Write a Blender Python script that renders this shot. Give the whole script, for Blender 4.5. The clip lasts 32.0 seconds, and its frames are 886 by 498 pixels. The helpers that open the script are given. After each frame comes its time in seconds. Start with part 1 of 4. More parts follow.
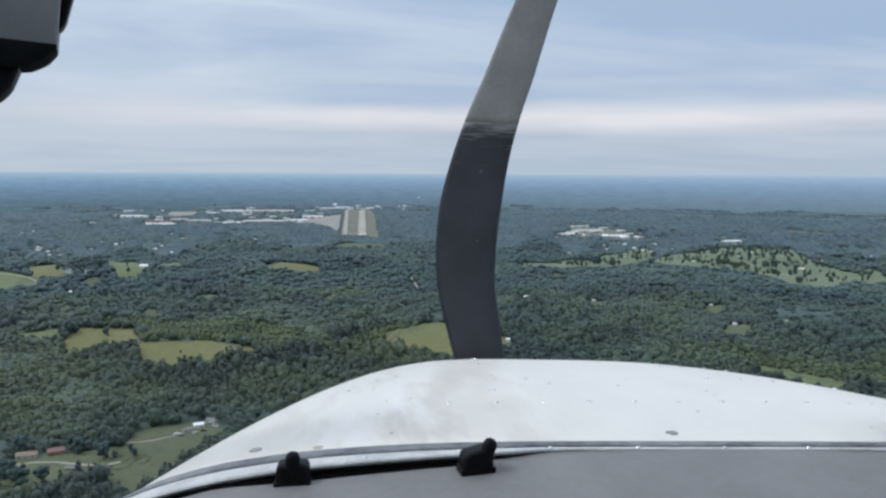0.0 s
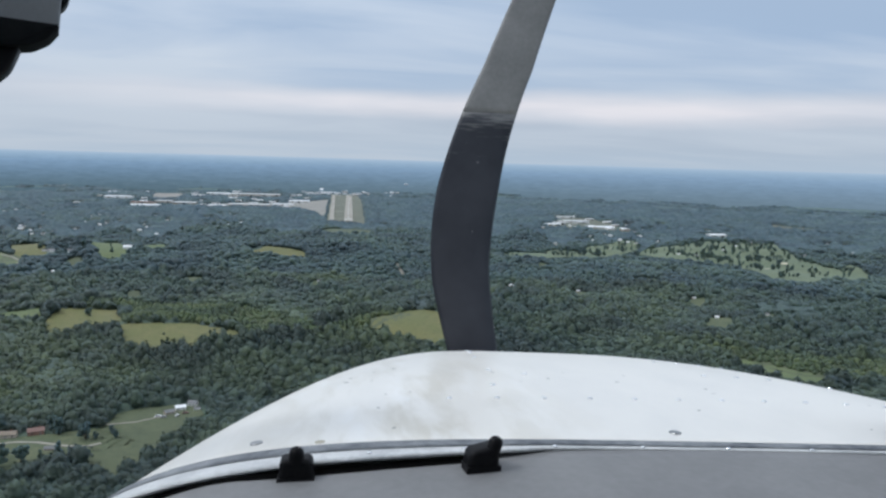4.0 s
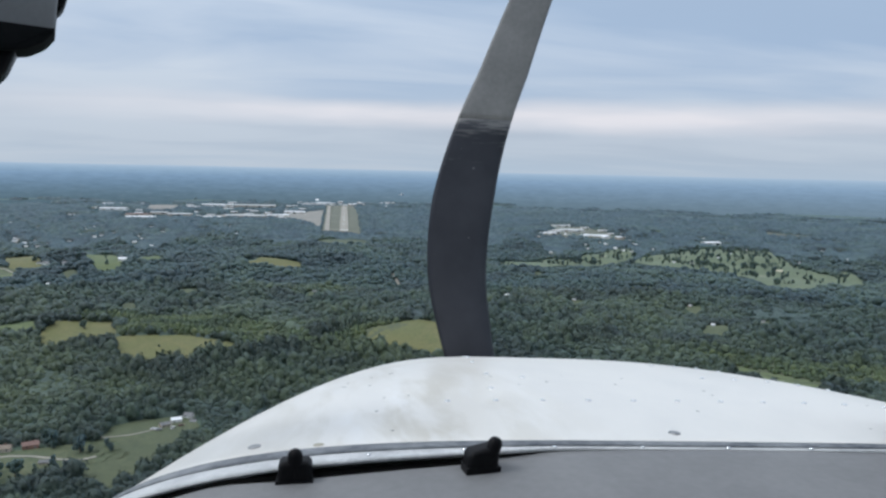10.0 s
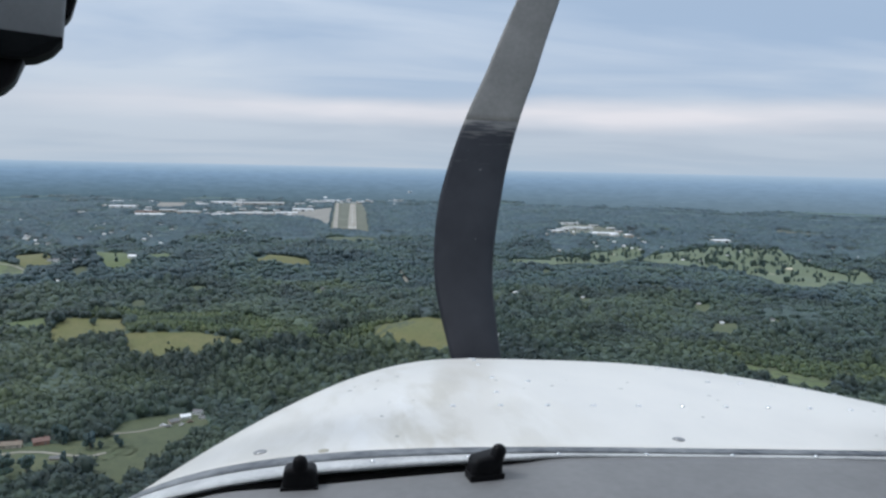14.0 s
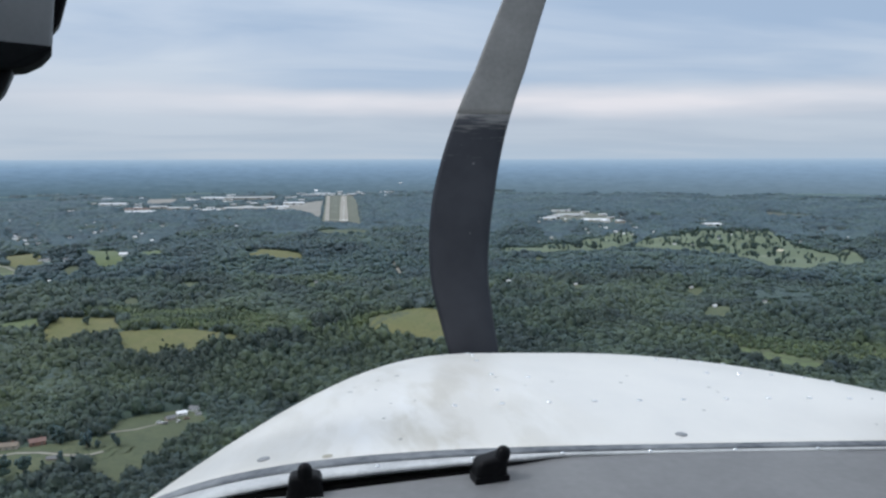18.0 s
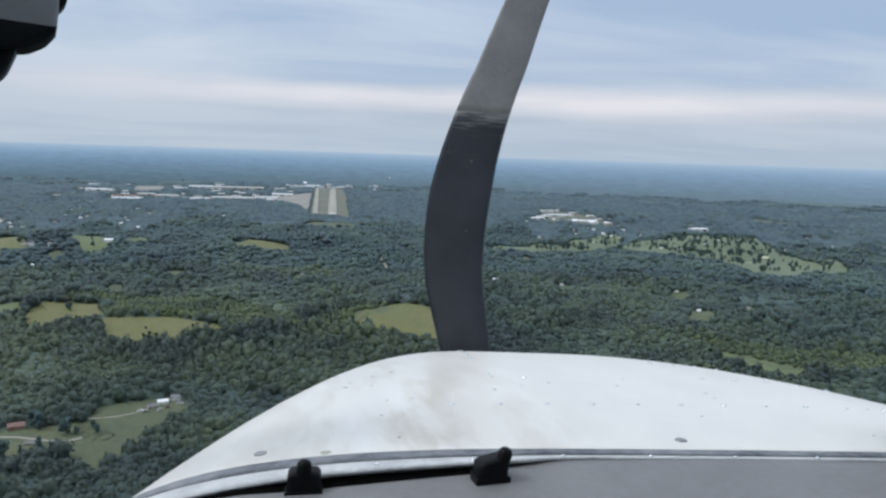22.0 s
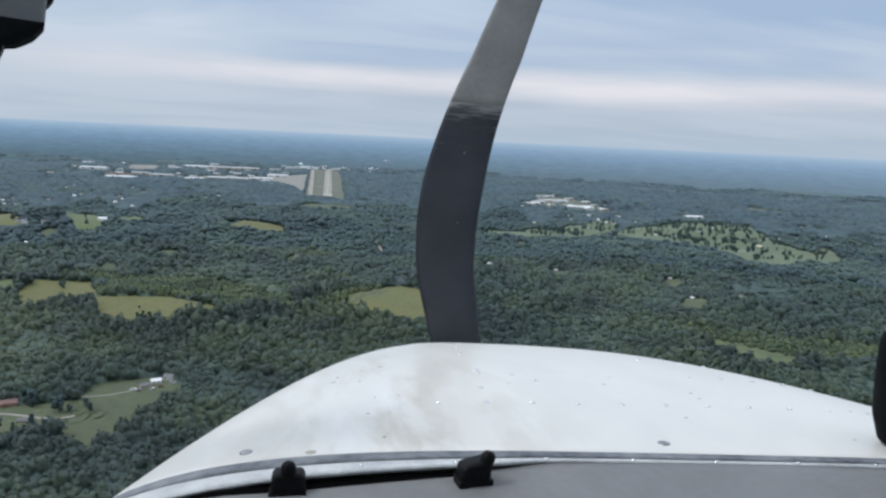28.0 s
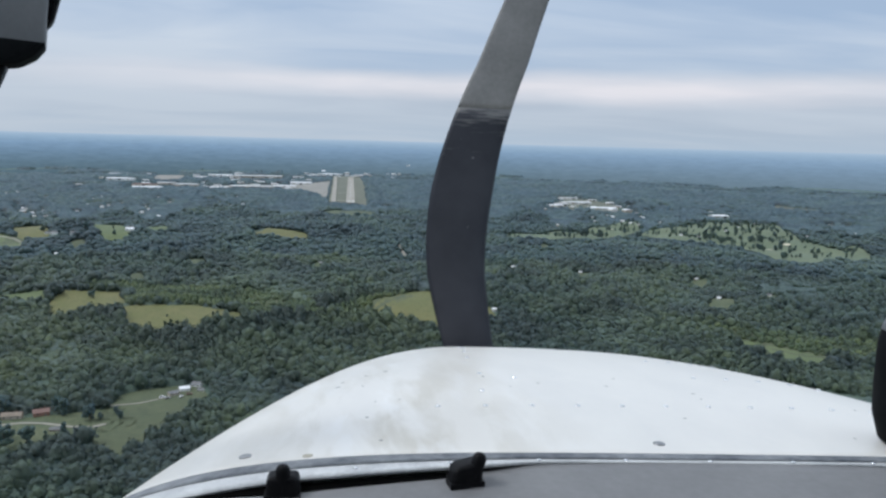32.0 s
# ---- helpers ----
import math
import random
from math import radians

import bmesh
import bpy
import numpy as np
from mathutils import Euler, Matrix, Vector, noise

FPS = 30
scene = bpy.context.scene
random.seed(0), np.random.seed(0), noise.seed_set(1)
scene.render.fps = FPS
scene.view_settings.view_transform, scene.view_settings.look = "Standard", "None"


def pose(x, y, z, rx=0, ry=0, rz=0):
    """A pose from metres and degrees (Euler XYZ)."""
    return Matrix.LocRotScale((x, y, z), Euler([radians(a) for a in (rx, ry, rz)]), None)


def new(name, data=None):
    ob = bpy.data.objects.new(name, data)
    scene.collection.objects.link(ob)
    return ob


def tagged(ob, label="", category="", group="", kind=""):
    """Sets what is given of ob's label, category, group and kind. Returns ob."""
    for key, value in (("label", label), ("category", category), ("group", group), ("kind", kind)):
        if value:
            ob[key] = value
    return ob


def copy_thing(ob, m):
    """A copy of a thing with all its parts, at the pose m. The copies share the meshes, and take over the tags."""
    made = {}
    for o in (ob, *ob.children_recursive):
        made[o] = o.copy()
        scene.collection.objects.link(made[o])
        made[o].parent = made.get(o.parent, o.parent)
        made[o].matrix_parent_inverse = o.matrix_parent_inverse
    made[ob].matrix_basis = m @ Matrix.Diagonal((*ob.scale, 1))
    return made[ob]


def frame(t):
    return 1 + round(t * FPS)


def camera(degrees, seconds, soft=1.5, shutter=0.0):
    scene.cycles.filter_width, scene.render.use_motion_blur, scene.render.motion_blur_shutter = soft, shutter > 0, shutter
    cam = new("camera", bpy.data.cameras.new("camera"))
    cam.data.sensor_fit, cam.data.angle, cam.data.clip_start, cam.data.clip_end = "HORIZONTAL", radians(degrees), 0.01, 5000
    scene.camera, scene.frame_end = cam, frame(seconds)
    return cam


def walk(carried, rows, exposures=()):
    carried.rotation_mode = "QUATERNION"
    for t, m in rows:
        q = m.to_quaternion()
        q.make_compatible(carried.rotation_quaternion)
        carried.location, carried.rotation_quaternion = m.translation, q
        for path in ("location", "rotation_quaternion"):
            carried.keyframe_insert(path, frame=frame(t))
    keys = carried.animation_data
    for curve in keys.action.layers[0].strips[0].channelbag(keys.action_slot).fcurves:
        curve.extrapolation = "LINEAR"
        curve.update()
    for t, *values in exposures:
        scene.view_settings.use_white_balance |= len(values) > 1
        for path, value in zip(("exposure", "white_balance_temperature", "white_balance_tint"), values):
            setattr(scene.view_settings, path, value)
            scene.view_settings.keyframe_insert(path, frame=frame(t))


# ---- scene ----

# A light aeroplane on approach: its nose and cockpit stand still with the eye inside, the countryside lies about it.
LAND = 3.0            # the land lies on a plan fitted to the camera's view, enlarged by this
EYE = 62.0 * LAND     # height of the eye over the valley floor

cam = camera(60.0, 32.0, soft=2.5)
# seconds, pitch, roll, yaw in degrees; then the eye's small sway in metres
SWAY_A = [
    (0.0, -5.61, -0.30, -6.41, 0.0353, -0.0253, -0.0058), (0.5, -5.61, -0.37, -6.57, 0.0308, -0.0228, -0.0064), (1.0, -5.60, -0.46, -6.67, 0.0270, -0.0209, -0.0043),
    (1.5, -5.62, -0.75, -6.96, 0.0206, -0.0172, -0.0066), (2.0, -5.67, -0.83, -7.14, 0.0169, -0.0149, -0.0114), (2.5, -5.74, -0.78, -7.22, 0.0147, -0.0136, -0.0031),
    (3.0, -5.84, -1.08, -7.39, 0.0138, -0.0127, -0.0006), (3.5, -6.08, -1.49, -7.43, 0.0172, -0.0135, -0.0051),
]
SWAY_B = [
    (5.5, -7.62, -1.88, -7.11, 0.0105, -0.0071, 0.0230), (6.0, -7.58, -2.07, -7.14, 0.0085, -0.0061, 0.0186), (6.5, -7.41, -2.13, -7.24, 0.0138, -0.0088, 0.0177),
    (7.0, -7.26, -2.08, -7.36, 0.0189, -0.0116, 0.0137), (7.5, -7.02, -1.66, -7.27, 0.0203, -0.0130, 0.0099), (8.0, -6.76, -1.70, -7.23, 0.0207, -0.0139, 0.0060),
    (8.5, -6.50, -1.44, -7.19, 0.0165, -0.0125, 0.0040), (9.0, -6.24, -1.42, -7.22, 0.0109, -0.0104, 0.0013), (9.5, -5.99, -1.48, -7.34, 0.0101, -0.0105, -0.0020),
    (10.0, -5.79, -1.26, -7.67, 0.0150, -0.0129, -0.0087), (10.5, -5.73, -0.88, -7.72, 0.0167, -0.0140, -0.0094), (11.0, -5.65, -0.88, -7.57, 0.0127, -0.0123, -0.0114),
    (11.5, -5.65, -1.62, -7.53, 0.0138, -0.0128, -0.0081), (12.0, -5.68, -1.41, -7.48, 0.0150, -0.0135, -0.0016), (12.5, -5.79, -1.66, -7.46, 0.0154, -0.0134, -0.0013),
    (13.0, -5.93, -1.67, -7.38, 0.0162, -0.0135, -0.0048), (13.5, -5.97, -1.54, -7.25, 0.0183, -0.0147, -0.0051), (14.0, -5.98, -1.24, -7.06, 0.0179, -0.0149, 0.0003),
    (14.5, -6.11, -1.51, -7.00, 0.0209, -0.0160, 0.0028),
]
SWAY_C = [
    (16.5, -6.24, 0.17, -6.89, 0.0337, -0.0225, 0.0054), (17.0, -6.36, 0.35, -7.00, 0.0261, -0.0184, 0.0056), (17.5, -6.54, 0.31, -7.29, 0.0179, -0.0137, 0.0077),
    (18.0, -6.71, 0.11, -7.78, 0.0124, -0.0102, 0.0109), (18.5, -6.58, -0.35, -8.20, 0.0072, -0.0073, 0.0097), (19.0, -6.49, -0.48, -8.52, -0.0009, -0.0027, 0.0011),
    (19.5, -6.29, -0.86, -8.78, -0.0091, 0.0014, -0.0067), (20.0, -6.09, -1.13, -8.91, -0.0111, 0.0023, -0.0128), (20.5, -6.21, -1.75, -9.06, -0.0084, 0.0013, -0.0025),
    (21.0, -6.36, -2.16, -9.08, -0.0049, -0.0001, 0.0046), (21.5, -6.65, -2.12, -8.77, -0.0042, -0.0001, 0.0086), (22.0, -6.96, -1.84, -8.48, -0.0033, -0.0002, 0.0106),
    (22.5, -7.11, -1.64, -8.37, 0.0027, -0.0030, 0.0153), (23.0, -7.29, -1.46, -8.36, 0.0089, -0.0057, 0.0154), (23.5, -7.53, -1.40, -8.42, 0.0117, -0.0066, 0.0169),
    (24.0, -7.73, -1.26, -8.44, 0.0084, -0.0048, 0.0281), (24.5, -8.02, -1.34, -8.44, -0.0041, 0.0021, 0.0292), (25.0, -8.33, -1.59, -8.64, -0.0156, 0.0087, 0.0259),
    (25.5, -8.66, -1.63, -9.05, -0.0191, 0.0117, 0.0290),
]
SWAY_D = [
    (27.5, -8.47, -1.63, -8.95, 0.0079, -0.0022, 0.0278), (28.0, -8.17, -2.75, -8.75, 0.0028, -0.0005, 0.0285), (28.5, -7.95, -2.51, -8.57, -0.0133, 0.0071, 0.0202),
    (29.0, -7.69, -2.98, -8.43, -0.0272, 0.0127, 0.0107), (29.5, -7.53, -3.55, -8.65, -0.0248, 0.0117, 0.0101), (30.0, -7.39, -3.88, -8.81, -0.0151, 0.0067, 0.0106),
    (30.5, -7.53, -3.14, -8.50, 0.0030, -0.0023, 0.0179), (31.0, -7.64, -2.76, -7.87, 0.0202, -0.0112, 0.0268), (31.5, -7.74, -2.48, -7.32, 0.0295, -0.0162, 0.0353),
    (32.0, -7.91, -1.51, -7.16, 0.0309, -0.0165, 0.0325),
]
walk(cam, [(t, pose(x, y, EYE + z, 90 + p, r, w)) for t, p, r, w, x, y, z in SWAY_A + SWAY_B + SWAY_C + SWAY_D],
     [(0.0, 0.14, 5850.0, 9.0), (32.0, 0.14, 5850.0, 9.0)])

# ---- light ----
SUN_HEIGHT, SUN_TURN = 52.0, 275.0     # degrees; turn clockwise from +y
world = bpy.data.worlds.new("sky")
scene.world = world
world.use_nodes = True


class Nodes:
    """Short hand for building node trees."""

    def __init__(self, tree):
        self.tree = tree
        tree.nodes.clear()

    def add(self, kind, **values):
        node = self.tree.nodes.new("ShaderNode" + kind)
        for key, value in values.items():
            if key in node.inputs:
                node.inputs[key].default_value = value
        return node

    def link(self, a, out, b, into):
        self.tree.links.new(a.outputs[out], b.inputs[into])

    def math(self, op, a, b=None, clamp=False):
        node = self.tree.nodes.new("ShaderNodeMath")
        node.operation, node.use_clamp = op, clamp
        for i, v in enumerate((a, b)):
            if v is None:
                continue
            if isinstance(v, (int, float)):
                node.inputs[i].default_value = v
            else:
                self.tree.links.new(v, node.inputs[i])
        return node.outputs[0]

    def mix(self, fac, a, b, blend="MIX"):
        node = self.tree.nodes.new("ShaderNodeMix")
        node.data_type, node.blend_type = "RGBA", blend
        for i, v in ((0, fac), (6, a), (7, b)):
            if isinstance(v, (int, float)):
                node.inputs[i].default_value = v
            elif isinstance(v, tuple):
                node.inputs[i].default_value = (*v, 1.0)
            else:
                self.tree.links.new(v, node.inputs[i])
        return node.outputs[2]

    def ramp(self, fac, stops):
        node = self.tree.nodes.new("ShaderNodeValToRGB")
        e = node.color_ramp.elements
        while len(e) < len(stops):
            e.new(0.5)
        for k, (at, c) in zip(e, stops):
            k.position = at
            k.color = (*c, 1.0) if isinstance(c, tuple) else (c, c, c, 1.0)
        self.tree.links.new(fac, node.inputs[0])
        return node.outputs[0]

    def noise(self, vector, scale, detail=4.0, rough=0.55, distort=0.0):
        node = self.tree.nodes.new("ShaderNodeTexNoise")
        node.inputs["Scale"].default_value, node.inputs["Detail"].default_value = scale, detail
        node.inputs["Roughness"].default_value, node.inputs["Distortion"].default_value = rough, distort
        if vector is not None:
            self.tree.links.new(vector, node.inputs["Vector"])
        return node.outputs["Fac"]

    def stretch(self, vector, scale=(1, 1, 1), turn=(0, 0, 0), shift=(0, 0, 0)):
        node = self.tree.nodes.new("ShaderNodeMapping")
        node.inputs["Scale"].default_value = scale
        node.inputs["Rotation"].default_value = [radians(a) for a in turn]
        node.inputs["Location"].default_value = shift
        self.tree.links.new(vector, node.inputs["Vector"])
        return node.outputs[0]


# the sky: pale blue behind drawn-out sheets of thin high cloud, milky towards the horizon
n = Nodes(world.node_tree)
sky = n.add("TexSky")
sky.sky_type, sky.sun_disc = "NISHITA", False
sky.sun_elevation, sky.sun_rotation = radians(SUN_HEIGHT), radians(SUN_TURN)
sky.air_density, sky.dust_density = 1.0, 2.0
blue = n.mix(1.0, sky.outputs[0], (0.088, 0.085, 0.083), "MULTIPLY")
way = n.add("TexCoord").outputs["Generated"]
parts = n.add("SeparateXYZ")
n.tree.links.new(way, parts.inputs[0])
up = n.math("MAXIMUM", parts.outputs[2], 0.0)
low = n.math("ADD", up, 0.11)
flat = n.add("CombineXYZ")
n.tree.links.new(n.math("DIVIDE", parts.outputs[0], low), flat.inputs[0])
n.tree.links.new(n.math("DIVIDE", parts.outputs[1], low), flat.inputs[1])
sheet = n.stretch(flat.outputs[0], (0.55, 1.2, 1), (0, 0, 9), (2.3, 0.4, 0))
wisps = n.noise(sheet, 1.0, 5.0, 0.5, 0.6)
broad = n.noise(n.stretch(flat.outputs[0], (0.30, 0.7, 1), (0, 0, -6), (5.1, 1.7, 0)), 0.7, 3.0, 0.5, 0.5)
cover = n.math("ADD", n.math("MULTIPLY", wisps, 0.62), n.math("MULTIPLY", broad, 0.48))
cover = n.math("SUBTRACT", cover, n.math("MULTIPLY", parts.outputs[0], 0.10))
waver = n.math("MULTIPLY", n.math("SUBTRACT", n.noise(n.stretch(way, (2.2, 2.2, 9)), 1.5, 5.0, 0.5), 0.5), 0.030)
height = n.math("ADD", up, waver)
haze = n.ramp(height, [(0.0, (0.428, 0.484, 0.532)), (0.030, (0.440, 0.480, 0.520)), (0.058, (0.465, 0.494, 0.530)), (0.075, (0.495, 0.522, 0.556)), (0.095, (0.430, 0.495, 0.575)),
                       (0.15, (0.375, 0.455, 0.56)), (0.27, (0.43, 0.505, 0.60)), (0.55, (0.80, 0.86, 0.92)), (1.0, (0.98, 1.02, 1.05))])
cloud = n.mix(n.ramp(cover, [(0.43, 0.0), (0.67, 0.85)]), haze, n.mix(n.math("MULTIPLY", up, 2.0, True), (0.498, 0.526, 0.548), (0.93, 0.945, 0.965)))
along = n.ramp(n.noise(n.stretch(way, (3.0, 3.0, 22.0), (0, 0, 0), (0.4, 0, 0)), 1.2, 4.0, 0.5), [(0.34, 0.45), (0.58, 0.95)])
glimmer = n.math("MULTIPLY", along, n.ramp(height, [(0.050, 0.0), (0.068, 1.0), (0.074, 1.0), (0.092, 0.0)]))
glimmer = n.math("MULTIPLY", glimmer, n.ramp(n.math("ADD", parts.outputs[0], 0.5), [(0.12, 0.15), (0.5, 1.0)]))
cloud = n.mix(glimmer, cloud, (0.765, 0.708, 0.684))
veil = n.mix(n.ramp(cover, [(0.30, 0.72), (0.55, 0.97)]), blue, cloud)
back = n.add("Background", Strength=1.0)
n.tree.links.new(n.mix(n.math("MULTIPLY", n.math("SUBTRACT", 0.34, up), 2.94, True), veil, cloud), back.inputs["Color"])
n.link(back, 0, n.add("OutputWorld"), "Surface")

sun = new("sun", bpy.data.lights.new("sun", "SUN"))
sun.data.energy, sun.data.angle, sun.data.color = 1.25, radians(16), (1.0, 0.95, 0.87)
sun.rotation_euler = (radians(90 - SUN_HEIGHT), 0, radians(180 - SUN_TURN))


# ---- materials ----
def material(name, rough=0.6, metal=0.0):
    mat = bpy.data.materials.new(name)
    mat.use_nodes = True
    g = Nodes(mat.node_tree)
    shader = g.add("BsdfPrincipled", Roughness=rough, Metallic=metal)
    g.link(shader, 0, g.add("OutputMaterial"), "Surface")
    return mat, g, shader


def bump(g, shader, height, strength, distance):
    node = g.add("Bump", Strength=strength, Distance=distance)
    g.tree.links.new(height, node.inputs["Height"])
    g.link(node, 0, shader, "Normal")


def plain(name, dark, light, scale, rough=0.6, metal=0.0, relief=0.0, depth=0.002, shine=0.5):
    """A surface that varies between two colours at two scales."""
    mat, g, shader = material(name, rough, metal)
    shader.inputs["Specular IOR Level"].default_value = shine
    at = g.add("TexCoord").outputs["Object"]
    coarse, fine = g.noise(at, scale, 3.0), g.noise(at, scale * 9, 5.0)
    both = g.math("ADD", g.math("MULTIPLY", coarse, 0.6), g.math("MULTIPLY", fine, 0.4))
    g.tree.links.new(g.mix(g.ramp(both, [(0.35, 0.0), (0.65, 1.0)]), dark, light), shader.inputs["Base Color"])
    if relief:
        bump(g, shader, fine, relief, depth)
    return mat


def plan_position(g):
    """Where a point of the land lies on the plan."""
    node = g.add("VectorMath")
    node.operation = "SCALE"
    node.inputs["Scale"].default_value = 1 / LAND
    g.link(g.add("NewGeometry"), "Position", node, 0)
    return node.outputs[0]


def foliage(name, dark, light, warm, patch=0.012, crown=0.42, haze_sheen=0.20):
    """Leaves: sprays differ a little, crowns more, and stands of one kind lie together."""
    mat, g, shader = material(name, 0.6)
    at = plan_position(g)
    own = g.add("NewGeometry").outputs["Random Per Island"]
    stand = g.ramp(g.noise(at, patch, 5.0, 0.62), [(0.42, 0.0), (0.60, 1.0)])
    single = g.noise(at, crown, 2.0, 0.5)
    leaf = g.noise(at, 4.5, 5.0, 0.7)
    pick = g.math("ADD", g.math("MULTIPLY", own, 0.16), g.ramp(single, [(0.34, 0.0), (0.66, 0.8)]))
    green = g.mix(pick, dark, light)
    green = g.mix(g.math("MULTIPLY", stand, g.math("ADD", 0.30, g.math("MULTIPLY", pick, 0.7), True)), green, warm)
    # darker patches paint the shade of hollows into the leaf colour
    hollow_shade = g.noise(at, patch * 2.6, 4.0, 0.6)
    green = g.mix(g.ramp(hollow_shade, [(0.38, 0.9), (0.56, 0.0)]), green, tuple(0.66 * c for c in dark))
    # dark gaps between leaves: shade put into the colour
    green = g.mix(g.ramp(leaf, [(0.36, 0.24), (0.58, 0.0)]), green, (0.015, 0.027, 0.020))
    g.tree.links.new(green, shader.inputs["Base Color"])
    # blue sheen on the leaves stands in for haze in the air
    shader.inputs["Sheen Weight"].default_value = haze_sheen
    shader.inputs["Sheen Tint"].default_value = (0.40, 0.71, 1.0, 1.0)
    bump(g, shader, leaf, 1.0, 0.25 * LAND)
    return mat


def grassland(name, a, b, c, patch=0.05, rows=0.0, grass_haze=0.06):
    """Grass or crop: uneven patches, fine tufts and, where it is mown or drilled, faint rows."""
    mat, g, shader = material(name, 0.85)
    at = plan_position(g)
    big, tuft = g.noise(at, patch, 5.0, 0.6, 0.6), g.noise(at, 1.1, 5.0, 0.7)
    green = g.mix(g.ramp(big, [(0.36, 0.0), (0.62, 1.0)]), a, b)
    green = g.mix(g.ramp(tuft, [(0.40, 0.0), (0.66, 0.85)]), green, c)
    clod = g.noise(at, patch * 6, 5.0, 0.65, 0.4)
    green = g.mix(g.ramp(clod, [(0.34, 0.5), (0.50, 0.0)]), green, tuple(0.72 * v for v in c))
    if rows:
        wave = g.add("TexWave", Scale=rows, Distortion=2.0, Detail=2.0)
        g.tree.links.new(g.stretch(at, (1, 1, 1), (0, 0, 24)), wave.inputs["Vector"])
        green = g.mix(g.math("MULTIPLY", wave.outputs["Fac"], 0.22), green, c)
    g.tree.links.new(green, shader.inputs["Base Color"])
    # blue sheen on the grass stands in for haze
    shader.inputs["Sheen Weight"].default_value = grass_haze
    shader.inputs["Sheen Tint"].default_value = (0.40, 0.71, 1.0, 1.0)
    bump(g, shader, tuft, 0.6, 0.1 * LAND)
    return mat


# farther woods get bluer colour and more sheen, painting haze into the leaves
M_FOREST = foliage("forest_leaves", (0.032, 0.055, 0.039), (0.061, 0.095, 0.052), (0.110, 0.138, 0.048), haze_sheen=0.11)
M_YOUNG = foliage("young_leaves", (0.050, 0.082, 0.026), (0.100, 0.138, 0.042), (0.140, 0.165, 0.050), 0.03, haze_sheen=0.12)
M_CANOPY = foliage("hazed_canopy_leaves", (0.010, 0.025, 0.030), (0.033, 0.062, 0.060), (0.055, 0.086, 0.057), 0.016, 0.20, 0.20)
M_MIDWOOD = foliage("hazed_midwood_leaves", (0.027, 0.049, 0.039), (0.053, 0.087, 0.052), (0.088, 0.118, 0.048), crown=0.28, haze_sheen=0.12)
M_FARWOOD = foliage("hazed_farwood_leaves", (0.022, 0.046, 0.048), (0.042, 0.078, 0.064), (0.072, 0.106, 0.060), crown=0.20, haze_sheen=0.19)
M_TREE = foliage("hazed_tree_leaves", (0.028, 0.053, 0.034), (0.063, 0.101, 0.052), (0.077, 0.115, 0.052), haze_sheen=0.42)
M_FIELD = grassland("dry_meadow", (0.128, 0.128, 0.032), (0.172, 0.150, 0.050), (0.088, 0.102, 0.026), 0.09)
M_CROP = grassland("olive_crop", (0.072, 0.086, 0.037), (0.092, 0.102, 0.044), (0.056, 0.070, 0.029))
M_GREEN = grassland("pasture", (0.105, 0.135, 0.045), (0.14, 0.160, 0.058), (0.075, 0.105, 0.035), 0.04, 0.5)
# fairway green is dulled: haze put into the colour
M_GOLF = grassland("mown_fairway", (0.118, 0.148, 0.075), (0.155, 0.178, 0.095), (0.085, 0.115, 0.058), 0.03, grass_haze=0.07)
M_LAWN = grassland("rough_lawn", (0.075, 0.095, 0.040), (0.115, 0.122, 0.056), (0.055, 0.074, 0.030), 0.14)
M_STRIP = grassland("airfield_grass", (0.120, 0.122, 0.078), (0.162, 0.155, 0.104), (0.098, 0.106, 0.066), 0.05, grass_haze=0.08)
M_ASPHALT = plain("weathered_asphalt", (0.27, 0.262, 0.235), (0.38, 0.365, 0.325), 0.05, 0.9)
M_CONCRETE = plain("runway_concrete", (0.26, 0.246, 0.212), (0.35, 0.335, 0.295), 0.05, 0.9)
M_APRON = plain("apron_concrete", (0.20, 0.196, 0.178), (0.285, 0.276, 0.25), 0.04, 0.9)
M_GRAVEL = plain("gravel", (0.24, 0.225, 0.195), (0.33, 0.31, 0.27), 0.3, 0.95)
M_WHITE_ROOF = plain("white_sheet_roof", (0.74, 0.755, 0.77), (0.84, 0.85, 0.86), 0.2, 0.5)
M_GREY_ROOF = plain("grey_shingle_roof", (0.14, 0.145, 0.15), (0.22, 0.22, 0.225), 0.6, 0.85)
M_TAN_ROOF = plain("pale_sheet_roof", (0.46, 0.475, 0.48), (0.60, 0.615, 0.62), 0.3, 0.6)
M_BROWN_ROOF = plain("brown_shingle_roof", (0.17, 0.14, 0.11), (0.26, 0.215, 0.17), 0.8, 0.85)
M_RED_ROOF = plain("red_brown_roof", (0.17, 0.105, 0.09), (0.25, 0.165, 0.14), 0.6, 0.85)
M_WHITE_WALL = plain("white_siding", (0.55, 0.56, 0.56), (0.74, 0.74, 0.73), 0.4, 0.7)
M_TAN_WALL = plain("tan_siding", (0.33, 0.29, 0.24), (0.44, 0.40, 0.34), 0.4, 0.75)
M_BRICK_WALL = plain("brick_wall", (0.20, 0.11, 0.085), (0.28, 0.17, 0.13), 0.8, 0.85)
M_DARK_GLASS = plain("window_glass", (0.02, 0.025, 0.03), (0.05, 0.06, 0.07), 1.0, 0.15)
M_BARK = plain("bark", (0.07, 0.055, 0.04), (0.12, 0.095, 0.07), 3.0, 0.9, relief=0.5, depth=0.03)
M_MARKING = plain("white_marking", (0.66, 0.66, 0.63), (0.78, 0.77, 0.74), 0.3, 0.8)
